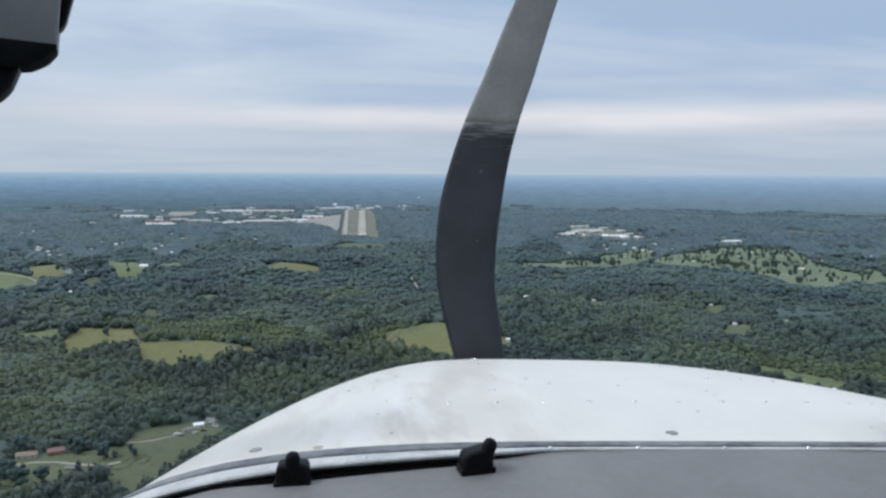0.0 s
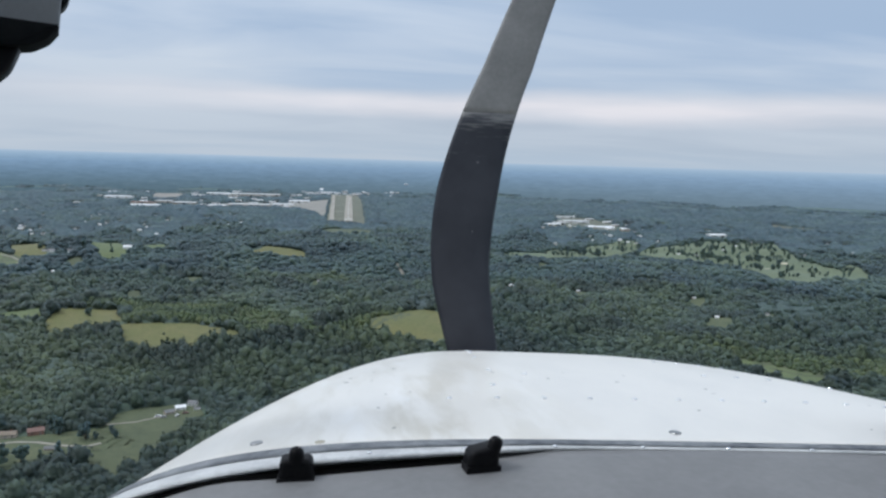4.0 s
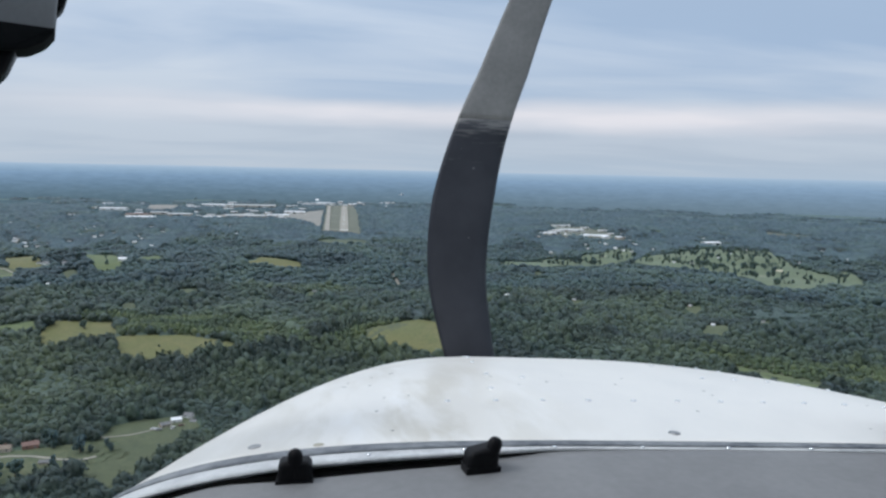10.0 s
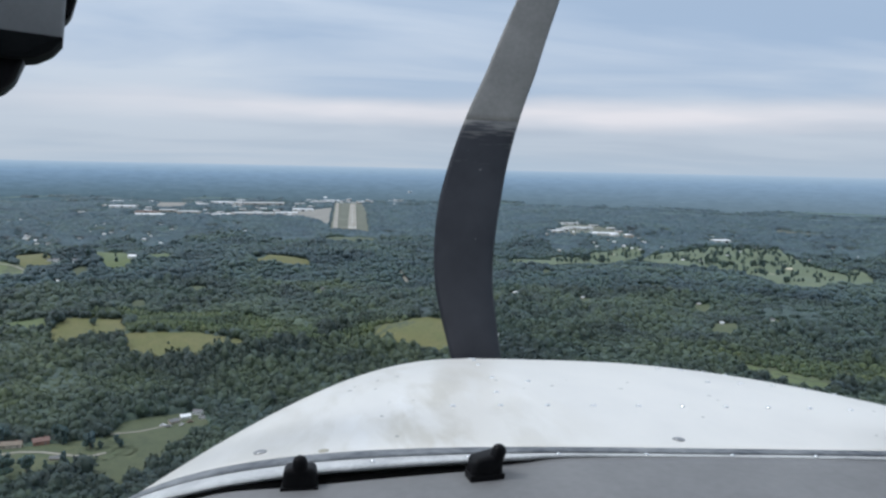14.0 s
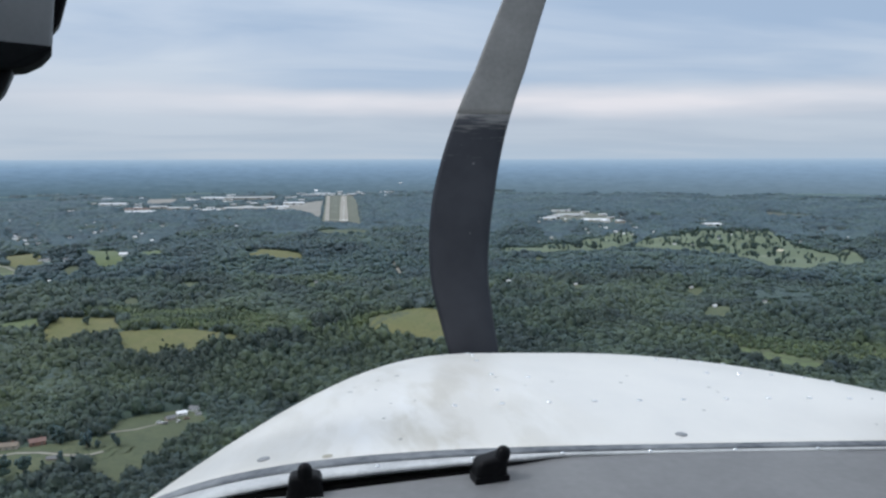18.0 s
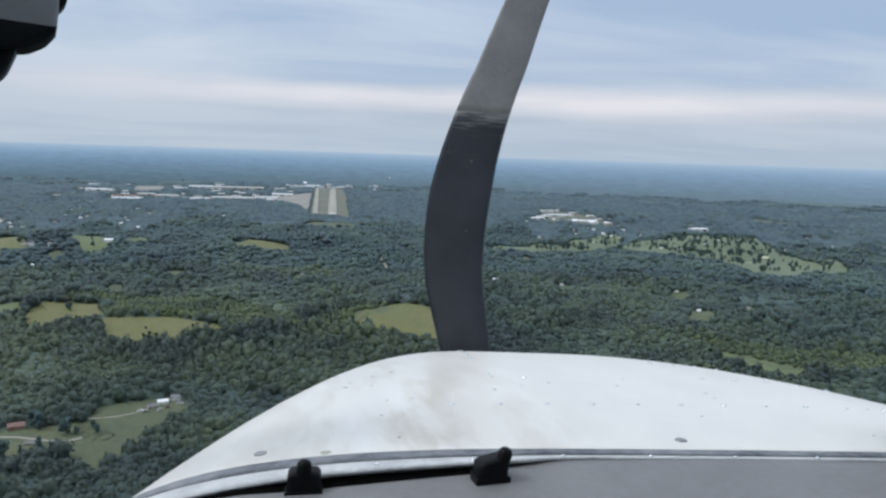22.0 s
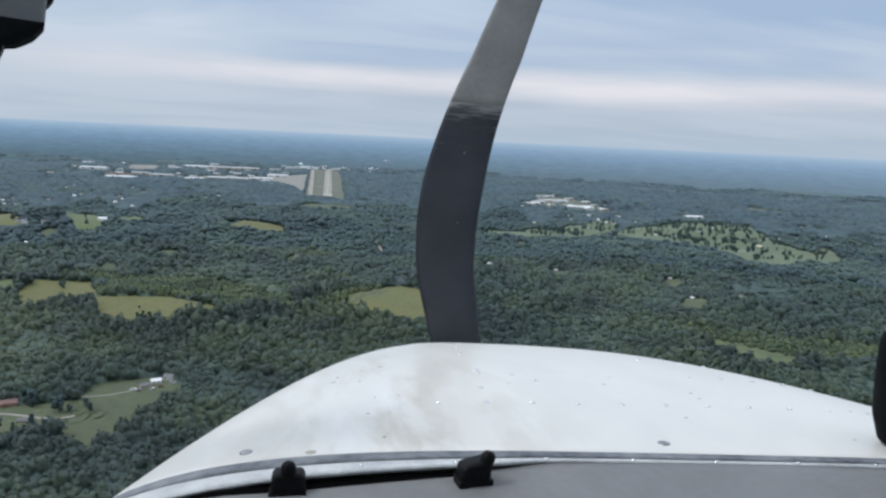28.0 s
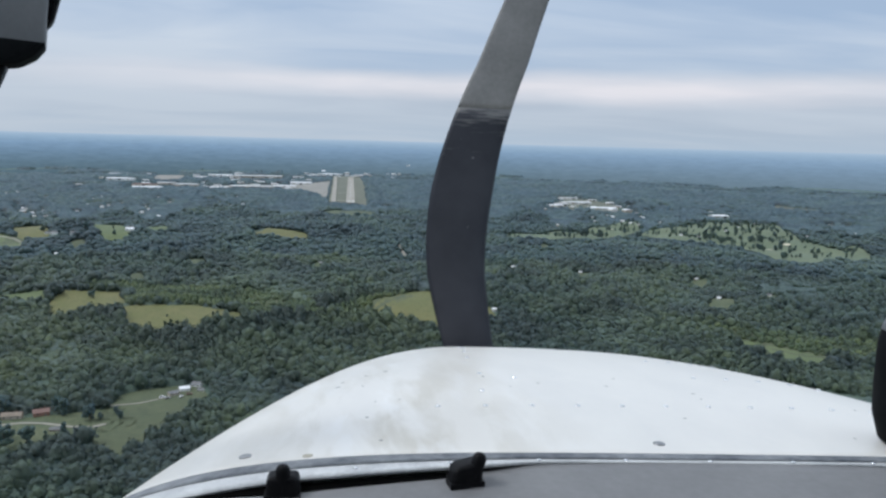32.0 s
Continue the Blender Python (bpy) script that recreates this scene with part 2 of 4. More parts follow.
M_SAND = plain("bunker_sand", (0.55, 0.50, 0.38), (0.66, 0.60, 0.46), 0.3, 0.95)
M_CHROME = plain("bright_rivet_metal", (0.80, 0.81, 0.82), (0.90, 0.90, 0.91), 60.0, 0.14, 1.0)
M_STEEL = plain("steel", (0.28, 0.285, 0.29), (0.46, 0.46, 0.465), 30.0, 0.35, 0.9)
M_BLACK = plain("black_plastic", (0.005, 0.005, 0.006), (0.011, 0.011, 0.012), 40.0, 0.42, relief=0.15, depth=0.0006, shine=0.10)
M_RUBBER = plain("black_rubber", (0.004, 0.005, 0.006), (0.010, 0.011, 0.012), 30.0, 0.8, shine=0.07)
M_SLOT = plain("slot_black", (0.002, 0.002, 0.002), (0.004, 0.004, 0.004), 30.0, 1.0, shine=0.02)
M_BOX = plain("grey_plastic", (0.165, 0.173, 0.182), (0.200, 0.208, 0.217), 25.0, 0.5, relief=0.1, depth=0.0004)
M_VINYL = plain("grey_vinyl", (0.170, 0.171, 0.175), (0.212, 0.213, 0.217), 14.0, 0.62, relief=0.35, depth=0.0012)
M_SEAL = plain("grey_sealant", (0.065, 0.075, 0.092), (0.27, 0.285, 0.30), 11.0, 0.6, shine=0.3)
M_RETAINER = plain("scuffed_pale_trim", (0.42, 0.43, 0.44), (0.66, 0.67, 0.67), 26.0, 0.45)
M_CABIN = plain("cabin_lining", (0.17, 0.165, 0.16), (0.24, 0.235, 0.23), 6.0, 0.85)
# towards its grey outer part the black paint is scuffed through in streaks along the chord
M_BLADE, g, shader = material("black_blade_paint", 0.5)
shader.inputs["Specular IOR Level"].default_value = 0.3
at = g.add("TexCoord").outputs["Object"]
where = g.add("SeparateXYZ")
g.tree.links.new(at, where.inputs[0])
scuff = g.noise(g.stretch(at, (6, 6, 60)), 1.4, 5.0, 0.65)
worn = g.math("ADD", g.math("MULTIPLY", g.math("SUBTRACT", where.outputs[2], 0.055), 9.0), g.math("MULTIPLY", g.math("SUBTRACT", scuff, 0.5), 3.2))
nick = g.noise(at, 55.0, 2.0, 0.5)
black = g.mix(g.ramp(g.noise(at, 9.0, 4.0), [(0.35, 0.0), (0.65, 1.0)]), (0.026, 0.028, 0.036), (0.040, 0.042, 0.052))
black = g.mix(g.ramp(nick, [(0.76, 0.0), (0.79, 0.8)]), black, (0.20, 0.20, 0.20))
g.tree.links.new(g.mix(g.ramp(worn, [(0.0, 0.0), (0.5, 0.85)]), black, (0.19, 0.188, 0.183)), shader.inputs["Base Color"])
M_TIP = plain("grey_blade_paint", (0.19, 0.188, 0.183), (0.26, 0.255, 0.248), 12.0, 0.5, shine=0.3)

# ground between and beyond the woods
M_GROUND, g, shader = material("wooded_ground", 0.9)
at = plan_position(g)
clump, broad = g.noise(at, 0.22, 5.0, 0.65), g.noise(at, 0.006, 5.0, 0.6)
soil = g.mix(g.ramp(clump, [(0.35, 0.0), (0.65, 1.0)]), (0.036, 0.058, 0.028), (0.070, 0.098, 0.042))
soil = g.mix(g.ramp(broad, [(0.56, 0.0), (0.68, 0.6)]), soil, (0.075, 0.10, 0.04))
g.tree.links.new(soil, shader.inputs["Base Color"])
# blue sheen at low angles stands in for haze over the ground
shader.inputs["Sheen Weight"].default_value = 0.22
shader.inputs["Sheen Roughness"].default_value = 0.55
shader.inputs["Sheen Tint"].default_value = (0.45, 0.72, 1.0, 1.0)
bump(g, shader, clump, 0.5, 1.2 * LAND)

# hazy far country, a glowing backdrop with the haze painted into its colour
M_FAR = bpy.data.materials.new("painted_haze_distance")
M_FAR.use_nodes = True
g = Nodes(M_FAR.node_tree)
at = g.add("NewGeometry").outputs["Position"]
spot = g.add("SeparateXYZ")
g.tree.links.new(at, spot.inputs[0])
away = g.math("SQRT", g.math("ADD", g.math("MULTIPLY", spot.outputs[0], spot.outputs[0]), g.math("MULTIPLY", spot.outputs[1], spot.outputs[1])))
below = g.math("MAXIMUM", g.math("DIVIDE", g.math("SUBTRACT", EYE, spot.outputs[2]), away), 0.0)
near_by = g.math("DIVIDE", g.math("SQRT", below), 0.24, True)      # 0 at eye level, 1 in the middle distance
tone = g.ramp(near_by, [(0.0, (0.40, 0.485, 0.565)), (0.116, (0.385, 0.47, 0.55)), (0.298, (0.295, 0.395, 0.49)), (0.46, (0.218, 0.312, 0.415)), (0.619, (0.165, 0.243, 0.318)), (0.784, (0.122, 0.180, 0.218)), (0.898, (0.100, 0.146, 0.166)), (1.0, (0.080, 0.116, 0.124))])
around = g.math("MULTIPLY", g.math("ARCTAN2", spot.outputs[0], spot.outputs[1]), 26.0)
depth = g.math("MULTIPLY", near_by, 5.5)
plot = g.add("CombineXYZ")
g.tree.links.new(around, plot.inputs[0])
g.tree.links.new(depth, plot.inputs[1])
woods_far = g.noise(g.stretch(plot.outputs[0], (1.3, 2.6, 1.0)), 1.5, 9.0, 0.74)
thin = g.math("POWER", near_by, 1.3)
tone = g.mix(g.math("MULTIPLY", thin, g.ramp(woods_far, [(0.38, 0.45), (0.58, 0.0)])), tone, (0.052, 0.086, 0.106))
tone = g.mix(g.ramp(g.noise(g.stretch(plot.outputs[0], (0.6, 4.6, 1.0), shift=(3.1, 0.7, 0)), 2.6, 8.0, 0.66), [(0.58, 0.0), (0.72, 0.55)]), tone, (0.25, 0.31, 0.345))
# paler to the right: thicker haze put into the glow
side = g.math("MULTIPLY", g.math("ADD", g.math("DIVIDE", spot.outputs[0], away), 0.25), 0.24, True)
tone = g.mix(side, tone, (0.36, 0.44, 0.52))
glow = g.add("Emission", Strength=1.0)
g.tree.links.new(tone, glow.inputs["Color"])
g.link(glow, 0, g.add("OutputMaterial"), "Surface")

# the cowling: white paint, faint dirt streaks running aft, a yellowish exhaust film, tiny chips
M_COWL, g, shader = material("white_aircraft_paint", 0.36)
at = g.add("TexCoord").outputs["Object"]
film = g.noise(g.stretch(at, (13, 3.2, 4), (0, 0, -12)), 1.6, 5.0, 0.55, 0.2)
smear = g.noise(g.stretch(at, (20, 5, 8), (0, 0, -24)), 1.2, 4.0, 0.55, 0.35)
here = g.add("SeparateXYZ")
g.tree.links.new(at, here.inputs[0])
nearside = g.math("SUBTRACT", 1.0, g.math("MULTIPLY", g.math("ABSOLUTE", g.math("SUBTRACT", here.outputs[0], 0.06)), 4.2), True)
aft = g.math("ADD", 0.22, g.math("MULTIPLY", g.math("SUBTRACT", 1.35, here.outputs[1], True), 1.5), True)      # the film thins out towards the nose
paint = g.mix(g.math("MULTIPLY", g.ramp(film, [(0.46, 0.0), (0.62, 0.9)]), g.math("MULTIPLY", nearside, g.math("MULTIPLY", aft, 0.85))), (0.77, 0.748, 0.702), (0.52, 0.482, 0.40))
paint = g.mix(g.math("MULTIPLY", g.ramp(smear, [(0.55, 0.0), (0.66, 1.0)]), g.math("MULTIPLY", nearside, 0.5)), paint, (0.86, 0.86, 0.85))
shader.inputs["Coat Weight"].default_value, shader.inputs["Coat Roughness"].default_value = 0.14, 0.30
dust = g.noise(g.stretch(at, (3, 1.2, 2), (0, 0, 10)), 2.2, 6.0, 0.62, 0.2)
paint = g.mix(g.ramp(dust, [(0.40, 0.0), (0.72, 0.42)]), paint, (0.58, 0.575, 0.56))
g.tree.links.new(paint, shader.inputs["Base Color"])


# ---- shapes ----
def part(name, bm, mat, parent=None, label="", smooth=False):
    """Links a bmesh as one mesh object, under a thing or a part if one is given."""
    me = bpy.data.meshes.new(name)
    bm.to_mesh(me)
    bm.free()
    for m in mat if isinstance(mat, tuple) else (mat,):
        me.materials.append(m)
    if smooth:
        me.shade_smooth()
    ob = new(name, me)
    ob.parent = parent
    if label:
        tagged(ob, label)
    return ob


def block(x0, x1, y0, y1, z0, z1, bevel=0.0, bm=None, segments=2):
    """A box, its edges rounded, into bm or a new bmesh."""
    own = bmesh.new()
    made = bmesh.ops.create_cube(own, size=1.0)
    for v in made["verts"]:
        v.co = Vector(((x0 + x1) / 2 + v.co.x * (x1 - x0), (y0 + y1) / 2 + v.co.y * (y1 - y0), (z0 + z1) / 2 + v.co.z * (z1 - z0)))
    if bevel:
        bmesh.ops.bevel(own, geom=own.edges[:], offset=bevel, segments=segments, affect="EDGES", profile=0.5)
    if bm is None:
        return own
    me = bpy.data.meshes.new("piece")
    own.to_mesh(me)
    own.free()
    bm.from_mesh(me)
    bpy.data.meshes.remove(me)
    return bm


def turned(rings, count=20, m=None):
    """A round body from (radius, height) rings, closed at both ends."""
    bm = bmesh.new()
    loops = []
    for r, z in rings:
        loops.append([bm.verts.new((r * math.cos(a * math.tau / count), r * math.sin(a * math.tau / count), z)) for a in range(count)])
    for lo, hi in zip(loops, loops[1:]):
        for i in range(count):
            bm.faces.new((lo[i], lo[(i + 1) % count], hi[(i + 1) % count], hi[i]))
    bm.faces.new(loops[0][::-1])
    bm.faces.new(loops[-1])
    if m is not None:
        bm.transform(m)
    return bm


def grid(points):
    """A bmesh from rows of points."""
    bm = bmesh.new()
    rows = [[bm.verts.new(p) for p in row] for row in points]
    for a, b in zip(rows, rows[1:]):
        for i in range(len(a) - 1):
            bm.faces.new((a[i], a[i + 1], b[i + 1], b[i]))
    return bm


def thicken(bm, depth):
    """Gives a sheet a thickness below or behind its outer face."""
    bmesh.ops.recalc_face_normals(bm, faces=bm.faces[:])
    if sum(f.normal.z * f.calc_area() for f in bm.faces) < 0:
        bmesh.ops.reverse_faces(bm, faces=bm.faces[:])
    bm.normal_update()
    under = {tuple(v.co): v.normal.copy() for v in bm.verts}
    made = bmesh.ops.extrude_face_region(bm, geom=bm.faces[:], use_keep_orig=True)
    for v in made["geom"]:
        if isinstance(v, bmesh.types.BMVert):
            v.co -= under[tuple(v.co)] * depth
    bmesh.ops.recalc_face_normals(bm, faces=bm.faces[:])
    return bm


# ---- the lie of the land ----
def ease(a, b, x):
    t = np.clip((x - a) / (b - a), 0, 1)
    return t * t * (3 - 2 * t)


def lie(x, y):
    """Height of the ground: low rolling hills, level at the airfield."""
    d = np.hypot(x, y)
    a = 2.2 * ease(150, 520, d) * (1 - 0.9 * np.exp(-((x + 20) / 120) ** 2 - ((y - 1020) / 330) ** 2))
    z = a * (np.sin(x / 61 + 0.7) * np.sin(y / 83 + 1.1) + 0.6 * np.sin((x + y) / 47 + 2) + 0.5 * np.sin((x - 1.3 * y) / 71))
    z = z + 5.0 * np.exp(-((x - 35) / 30) ** 2 - ((y - 290) / 34) ** 2)
    z = z + 1.4 * ease(190, 300, d) * (1 - ease(620, 800, d)) * np.sin(x / 12.0 + 1.1 * np.sin(y / 41)) * np.sin(y / 13.5 + 0.9 * np.sin(x / 33))
    return z + 9.0 * np.exp(-((x + 75) / 130) ** 2 - ((y - 470) / 60) ** 2)


def mesh_of(name, verts, faces):
    """A mesh straight from arrays; faces all with the same number of corners."""
    me = bpy.data.meshes.new(name)
    k = faces.shape[1]
    me.vertices.add(len(verts))
    me.vertices.foreach_set("co", np.ascontiguousarray(verts, np.float32).ravel())
    me.loops.add(faces.size)
    me.loops.foreach_set("vertex_index", np.ascontiguousarray(faces, np.int32).ravel())
    me.polygons.add(len(faces))
    me.polygons.foreach_set("loop_start", np.arange(0, faces.size, k, dtype=np.int32))
    me.update(calc_edges=True)
    me.shade_smooth()
    return me


def rings(radii, turns, height):
    """Verts and faces of a round sheet."""
    r, a = np.meshgrid(radii, turns, indexing="ij")
    x, y = r * np.sin(a), r * np.cos(a)
    verts = np.stack([x, y, height(x, y)], -1).reshape(-1, 3)
    i, j = np.meshgrid(np.arange(len(radii) - 1), np.arange(len(turns) - 1), indexing="ij")
    c = (i * len(turns) + j).ravel()
    return verts, np.stack([c, c + 1, c + 1 + len(turns), c + len(turns)], -1)


verts, faces = rings(np.concatenate([[0.5], np.geomspace(12, 1655, 200)]), np.linspace(0, math.tau, 361), lie)
ground = new("ground", mesh_of("ground", verts, faces))
ground.data.materials.append(M_GROUND)
tagged(ground, "rolling wooded countryside, dark green, reaching the horizon", "ground", kind="structure")


FAR_FROM, FAR_TO = 1440.0, 1655.0


def far_height(x, y):
    """Far country: level with the valley at first, then hills raised to eye height to fit the camera's view, range
    behind range.
    """
    d = np.hypot(x, y)
    k = np.clip((d - FAR_FROM) / (FAR_TO - FAR_FROM), 0, 1)
    turn = np.arctan2(x, y)
    ridge = np.sin(turn * 9 + 21 * k) + 0.7 * np.sin(turn * 23 - 34 * k + 1) + 0.45 * np.sin(turn * 51 + 60 * k) + 0.25 * np.sin(turn * 127 + 2)
    climb = 62 - d * 61.6 / FAR_FROM * (1 - k) ** 1.9 + ridge * (0.22 + 0.35 * np.sin(k * np.pi)) * ease(0, 0.1, k) - 0.45
    return np.where(k > 0, climb, lie(x, y) * ease(FAR_FROM, FAR_FROM - 60, d) + 0.4)


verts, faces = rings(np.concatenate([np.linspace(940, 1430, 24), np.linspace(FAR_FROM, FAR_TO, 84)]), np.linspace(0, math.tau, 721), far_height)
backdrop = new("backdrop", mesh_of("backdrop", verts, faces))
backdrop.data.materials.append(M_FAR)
tagged(backdrop, "hazy blue wooded hills fading towards the horizon", "distance", kind="structure")

CLEAR = []       # outlines that the woods leave free


def inside(poly, x, y):
    """Which of the points lie within the outline."""
    hit = np.zeros(np.shape(x), bool)
    for (x0, y0), (x1, y1) in zip(poly, poly[1:] + poly[:1]):
        cross = (y0 > y) != (y1 > y)
        hit ^= cross & (x < (x1 - x0) * (y - y0) / (y1 - y0 + 1e-9) + x0)
    return hit


def soft_outline(corners, wobble=0.03, steps=5):
    """Rounds an outline's corners and makes its edges a little uneven."""
    rng = random.Random(len(corners) * 7 + int(corners[0][0]))
    pts, m = [], len(corners)
    size = max(math.dist(a, b) for a in corners for b in corners)
    for i in range(m):
        p0, p1, p2, p3 = (Vector(corners[(i + k - 1) % m]) for k in range(4))
        for s in range(steps):
            t = s / steps
            q = 0.5 * (2 * p1 + (p2 - p0) * t + (2 * p0 - 5 * p1 + 4 * p2 - p3) * t * t + (3 * p1 - p0 - 3 * p2 + p3) * t ** 3)
            q = p1.lerp(p2, t).lerp(q, 0.3)
            pts.append((q.x + rng.uniform(-1, 1) * wobble * size * 0.25, q.y + rng.uniform(-1, 1) * wobble * size * 0.25))
    return pts


def drape(name, outline, mat, lift=0.0, cuts=3):
    """A patch of ground cover laid over the land, as a mesh."""
    bm = bmesh.new()
    face = bm.faces.new([bm.verts.new((x, y, 0)) for x, y in outline])
    bmesh.ops.triangulate(bm, faces=[face])
    for _ in range(cuts):
        long = [e for e in bm.edges if e.calc_length() > 5.0]
        if long:
            bmesh.ops.subdivide_edges(bm, edges=long, cuts=1)
            bmesh.ops.triangulate(bm, faces=bm.faces[:])
    for v in bm.verts:
        v.co.z = float(lie(v.co.x, v.co.y)) + 0.15 + 0.0007 * math.hypot(v.co.x, v.co.y) + lift
    bmesh.ops.recalc_face_normals(bm, faces=bm.faces[:])
    me = bpy.data.meshes.new(name)
    bm.to_mesh(me)
    bm.free()
    me.materials.append(mat)
    me.shade_smooth()
    return new(name, me)


def field(corners, mat, label, category="field", name="field", clear=True, straight=False):
    line = list(corners) if straight else soft_outline(corners)
    if clear:
        CLEAR.append(line)
    k = 1.036 if math.hypot(*line[0]) < 400 else 1.02
    near = [(x / k, y / k) if not inside(line, np.array([x / 1.02]), np.array([y / 1.02]))[0] else (x, y) for x, y in line]
    return tagged(drape(name, near, mat), label, category, kind="structure")


def lane(points, width, mat, label, name="road", lift=0.06, category="road"):
    """A road along a line of points."""
    left, right = [], []
    for i, p in enumerate(points):
        a, b = Vector(points[max(i - 1, 0)]), Vector(points[min(i + 1, len(points) - 1)])
        side = (b - a).orthogonal().normalized() * width / 2
        left.append(tuple(Vector(p) + side))
        right.append(tuple(Vector(p) - side))
    CLEAR.append(left + right[::-1])
    return tagged(drape(name, left + right[::-1], mat, lift), label, category, kind="structure")


field([(-211, 453.3), (-173.7, 431.3), (-164.5, 416.7), (-162, 405.9), (-186.7, 399.5)], M_GREEN, "pale green pasture with a curved gravel drive")
field([(-208.1, 489.6), (-184.5, 496.8), (-161.4, 443.5), (-175.7, 440.2)], M_FIELD, "beige hay field beside a farm")
field([(-160, 500), (-140, 505), (-121.8, 451.9), (-115.5, 439.1), (-118.6, 427.9), (-127.3, 422.2), (-134.7, 440.9)], M_GREEN, "green pasture round a small white barn")
field([(-118.6, 464.1), (-108.6, 476.8), (-101, 460), (-111.4, 447.3)], M_GREEN, "small green pasture between woods")
field([(-55.4, 457), (-44, 465), (-23.6, 462), (-20.4, 446), (-38.9, 451)], M_FIELD, "yellow-green meadow on a wooded ridge")
field([(-131.5, 301.6), (-116.4, 307.7), (-113.8, 307.6), (-112.4, 299.6), (-123.4, 294.2)], M_GREEN, "narrow green pasture behind a hedgerow")
field([(-106.9, 287.8), (-107.3, 305.7), (-87.9, 307.7), (-83.5, 301.6), (-81.5, 287.7), (-97.9, 271.9)], M_FIELD, "dry yellow-green meadow with one bush")
field([(-78.5, 280.2), (-61.6, 279.3), (-52.9, 280.1), (-39.3, 275.2), (-34, 268.9), (-35.5, 260.6), (-54.3, 252.2), (-65.9, 252.5), (-74.3, 264.8)],
      M_FIELD, "dry yellow-green meadow framed by woods")
field([(9.1, 275.5), (18.6, 282.8), (28.1, 289.8), (34.3, 286.9), (44.5, 278.5), (55.5, 273.5), (50.0, 262.0), (36.0, 252.5), (22.3, 261.2), (12.9, 267.2)],
      M_FIELD, "rounded hilltop meadow, yellow-green, among woods")
field([(128.8, 231.6), (136.4, 224.8), (149.6, 212.6), (144.8, 207.5), (136, 212.1), (126.8, 224.7)], M_GREEN, "long overgrown clearing in the woods", "clearing")
field([(-20.3, 645), (6.2, 680), (32.7, 655), (27.9, 613.4), (-3.6, 604)], M_LAWN, "rough clearing below the airfield", "clearing")
field([(505.1, 850), (526.3, 792), (508.5, 760), (490, 822)], M_STRIP, "far tan stubble field")
field([(-74.2, 160.7), (-74.5, 169.3), (-65.7, 170.8), (-57.1, 173.9), (-51.8, 176.6), (-44.3, 172.4), (-53.5, 164.5), (-56.9, 160.3), (-66.1, 155.8), (-73.5, 152.6)],
      M_LAWN, "rough green lawn round a homestead", "lawn", "lawn")
field([(-51.1, 155.9), (-54.1, 171.7), (-52.3, 185.8), (-43.5, 191.1), (-33.7, 190.0), (-37.9, 169.8), (-44.5, 149.5)], M_CROP, "sloping olive-green pasture beside a homestead")
FAIRWAYS = [
    [(222.9, 559.2), (253.2, 587.8), (295.2, 615.9), (342.1, 627.9), (349.1, 587.1), (317.0, 497.6), (313.5, 455.5), (316.9, 438.5), (266.4, 401.7), (247.6, 410.0), (256.6, 470.6), (241.7, 504.0)],
    [(159, 525), (187.9, 574), (224.2, 611.2), (250, 627), (232.9, 584.3), (206, 552), (168, 515)],
    [(102.4, 495.5), (128.6, 526.2), (157.7, 548.2), (196.3, 577.3), (193.0, 552.1), (151.3, 500.5), (119.6, 480.3)],
    [(297, 436), (331.3, 462), (322, 428), (294.1, 408)],
]
GOLF = []
for line in FAIRWAYS:
    field(line, M_GOLF, "mown light green golf fairway dotted with trees", "golf course", "fairway")
    GOLF.append(CLEAR[-1])
for x, y, w in ((268, 452, 4.5), (290, 470, 3), (262, 520, 3), (205, 572, 3)):
    tagged(drape("bunker", soft_outline([(x - w, y), (x, y + 3), (x + w, y + 1), (x, y - 2.5)]), M_SAND, 0.25, 1), "pale sand bunker on the golf course", "bunker", "bunkers", "structure")

# small lawns and gaps in the woods
rng = random.Random(31)
for k in range(34):
    a, r, w = radians(rng.uniform(-26, 38)), rng.uniform(330, 900), rng.uniform(3, 8)
    x, y = r * math.sin(a), r * math.cos(a)
    field([(x - w, y - 2), (x - w * 0.3, y - 5), (x + w, y - 3), (x + w * 0.8, y + 5), (x - w * 0.5, y + 7)], rng.choice((M_LAWN, M_LAWN, M_CROP)), "small grassy gap in the woods", "clearing", "clearing")
for x, y in ((86, 378), (116, 362), (165, 337), (153, 291), (180, 300), (-12, 384), (107, 629), (134, 612)):
    field([(x - 6, y - 2), (x, y - 5), (x + 6, y - 3), (x + 5, y + 4), (x - 4, y + 4)], M_LAWN, "small lawn round a house in the woods", "lawn", "lawn")

# the airfield
field([(-17.5, 758), (-21, 1340), (26, 1320), (26, 1017.4), (21.5, 744)], M_STRIP, "dry tan grass round the runway", "airfield", "airfield_grass", straight=True)
field([(-18.5, 795), (-27, 848), (-43.6, 905), (-64, 962), (-88, 985), (-80, 1040), (-42, 1110), (-22, 1170)], M_APRON, "tan concrete apron beside hangars", "apron", "apron", straight=True)
field([(-154, 952), (-122, 966), (-90, 986), (-86, 1048), (-130, 1060), (-165, 1008)], M_APRON, "worn pale paved yard between halls", "yard", "yard", straight=True)
field([(-258, 1085), (-225, 1088), (-252, 1285), (-300, 1290)], M_APRON, "bare tan earth yard among halls", "yard", "yard")
field([(199, 729.3), (240.8, 823.5), (267.7, 817.3), (278.7, 759.5), (263.8, 719.1)], M_STRIP, "worn grass and yards round a factory", "yard", "factory_yard")
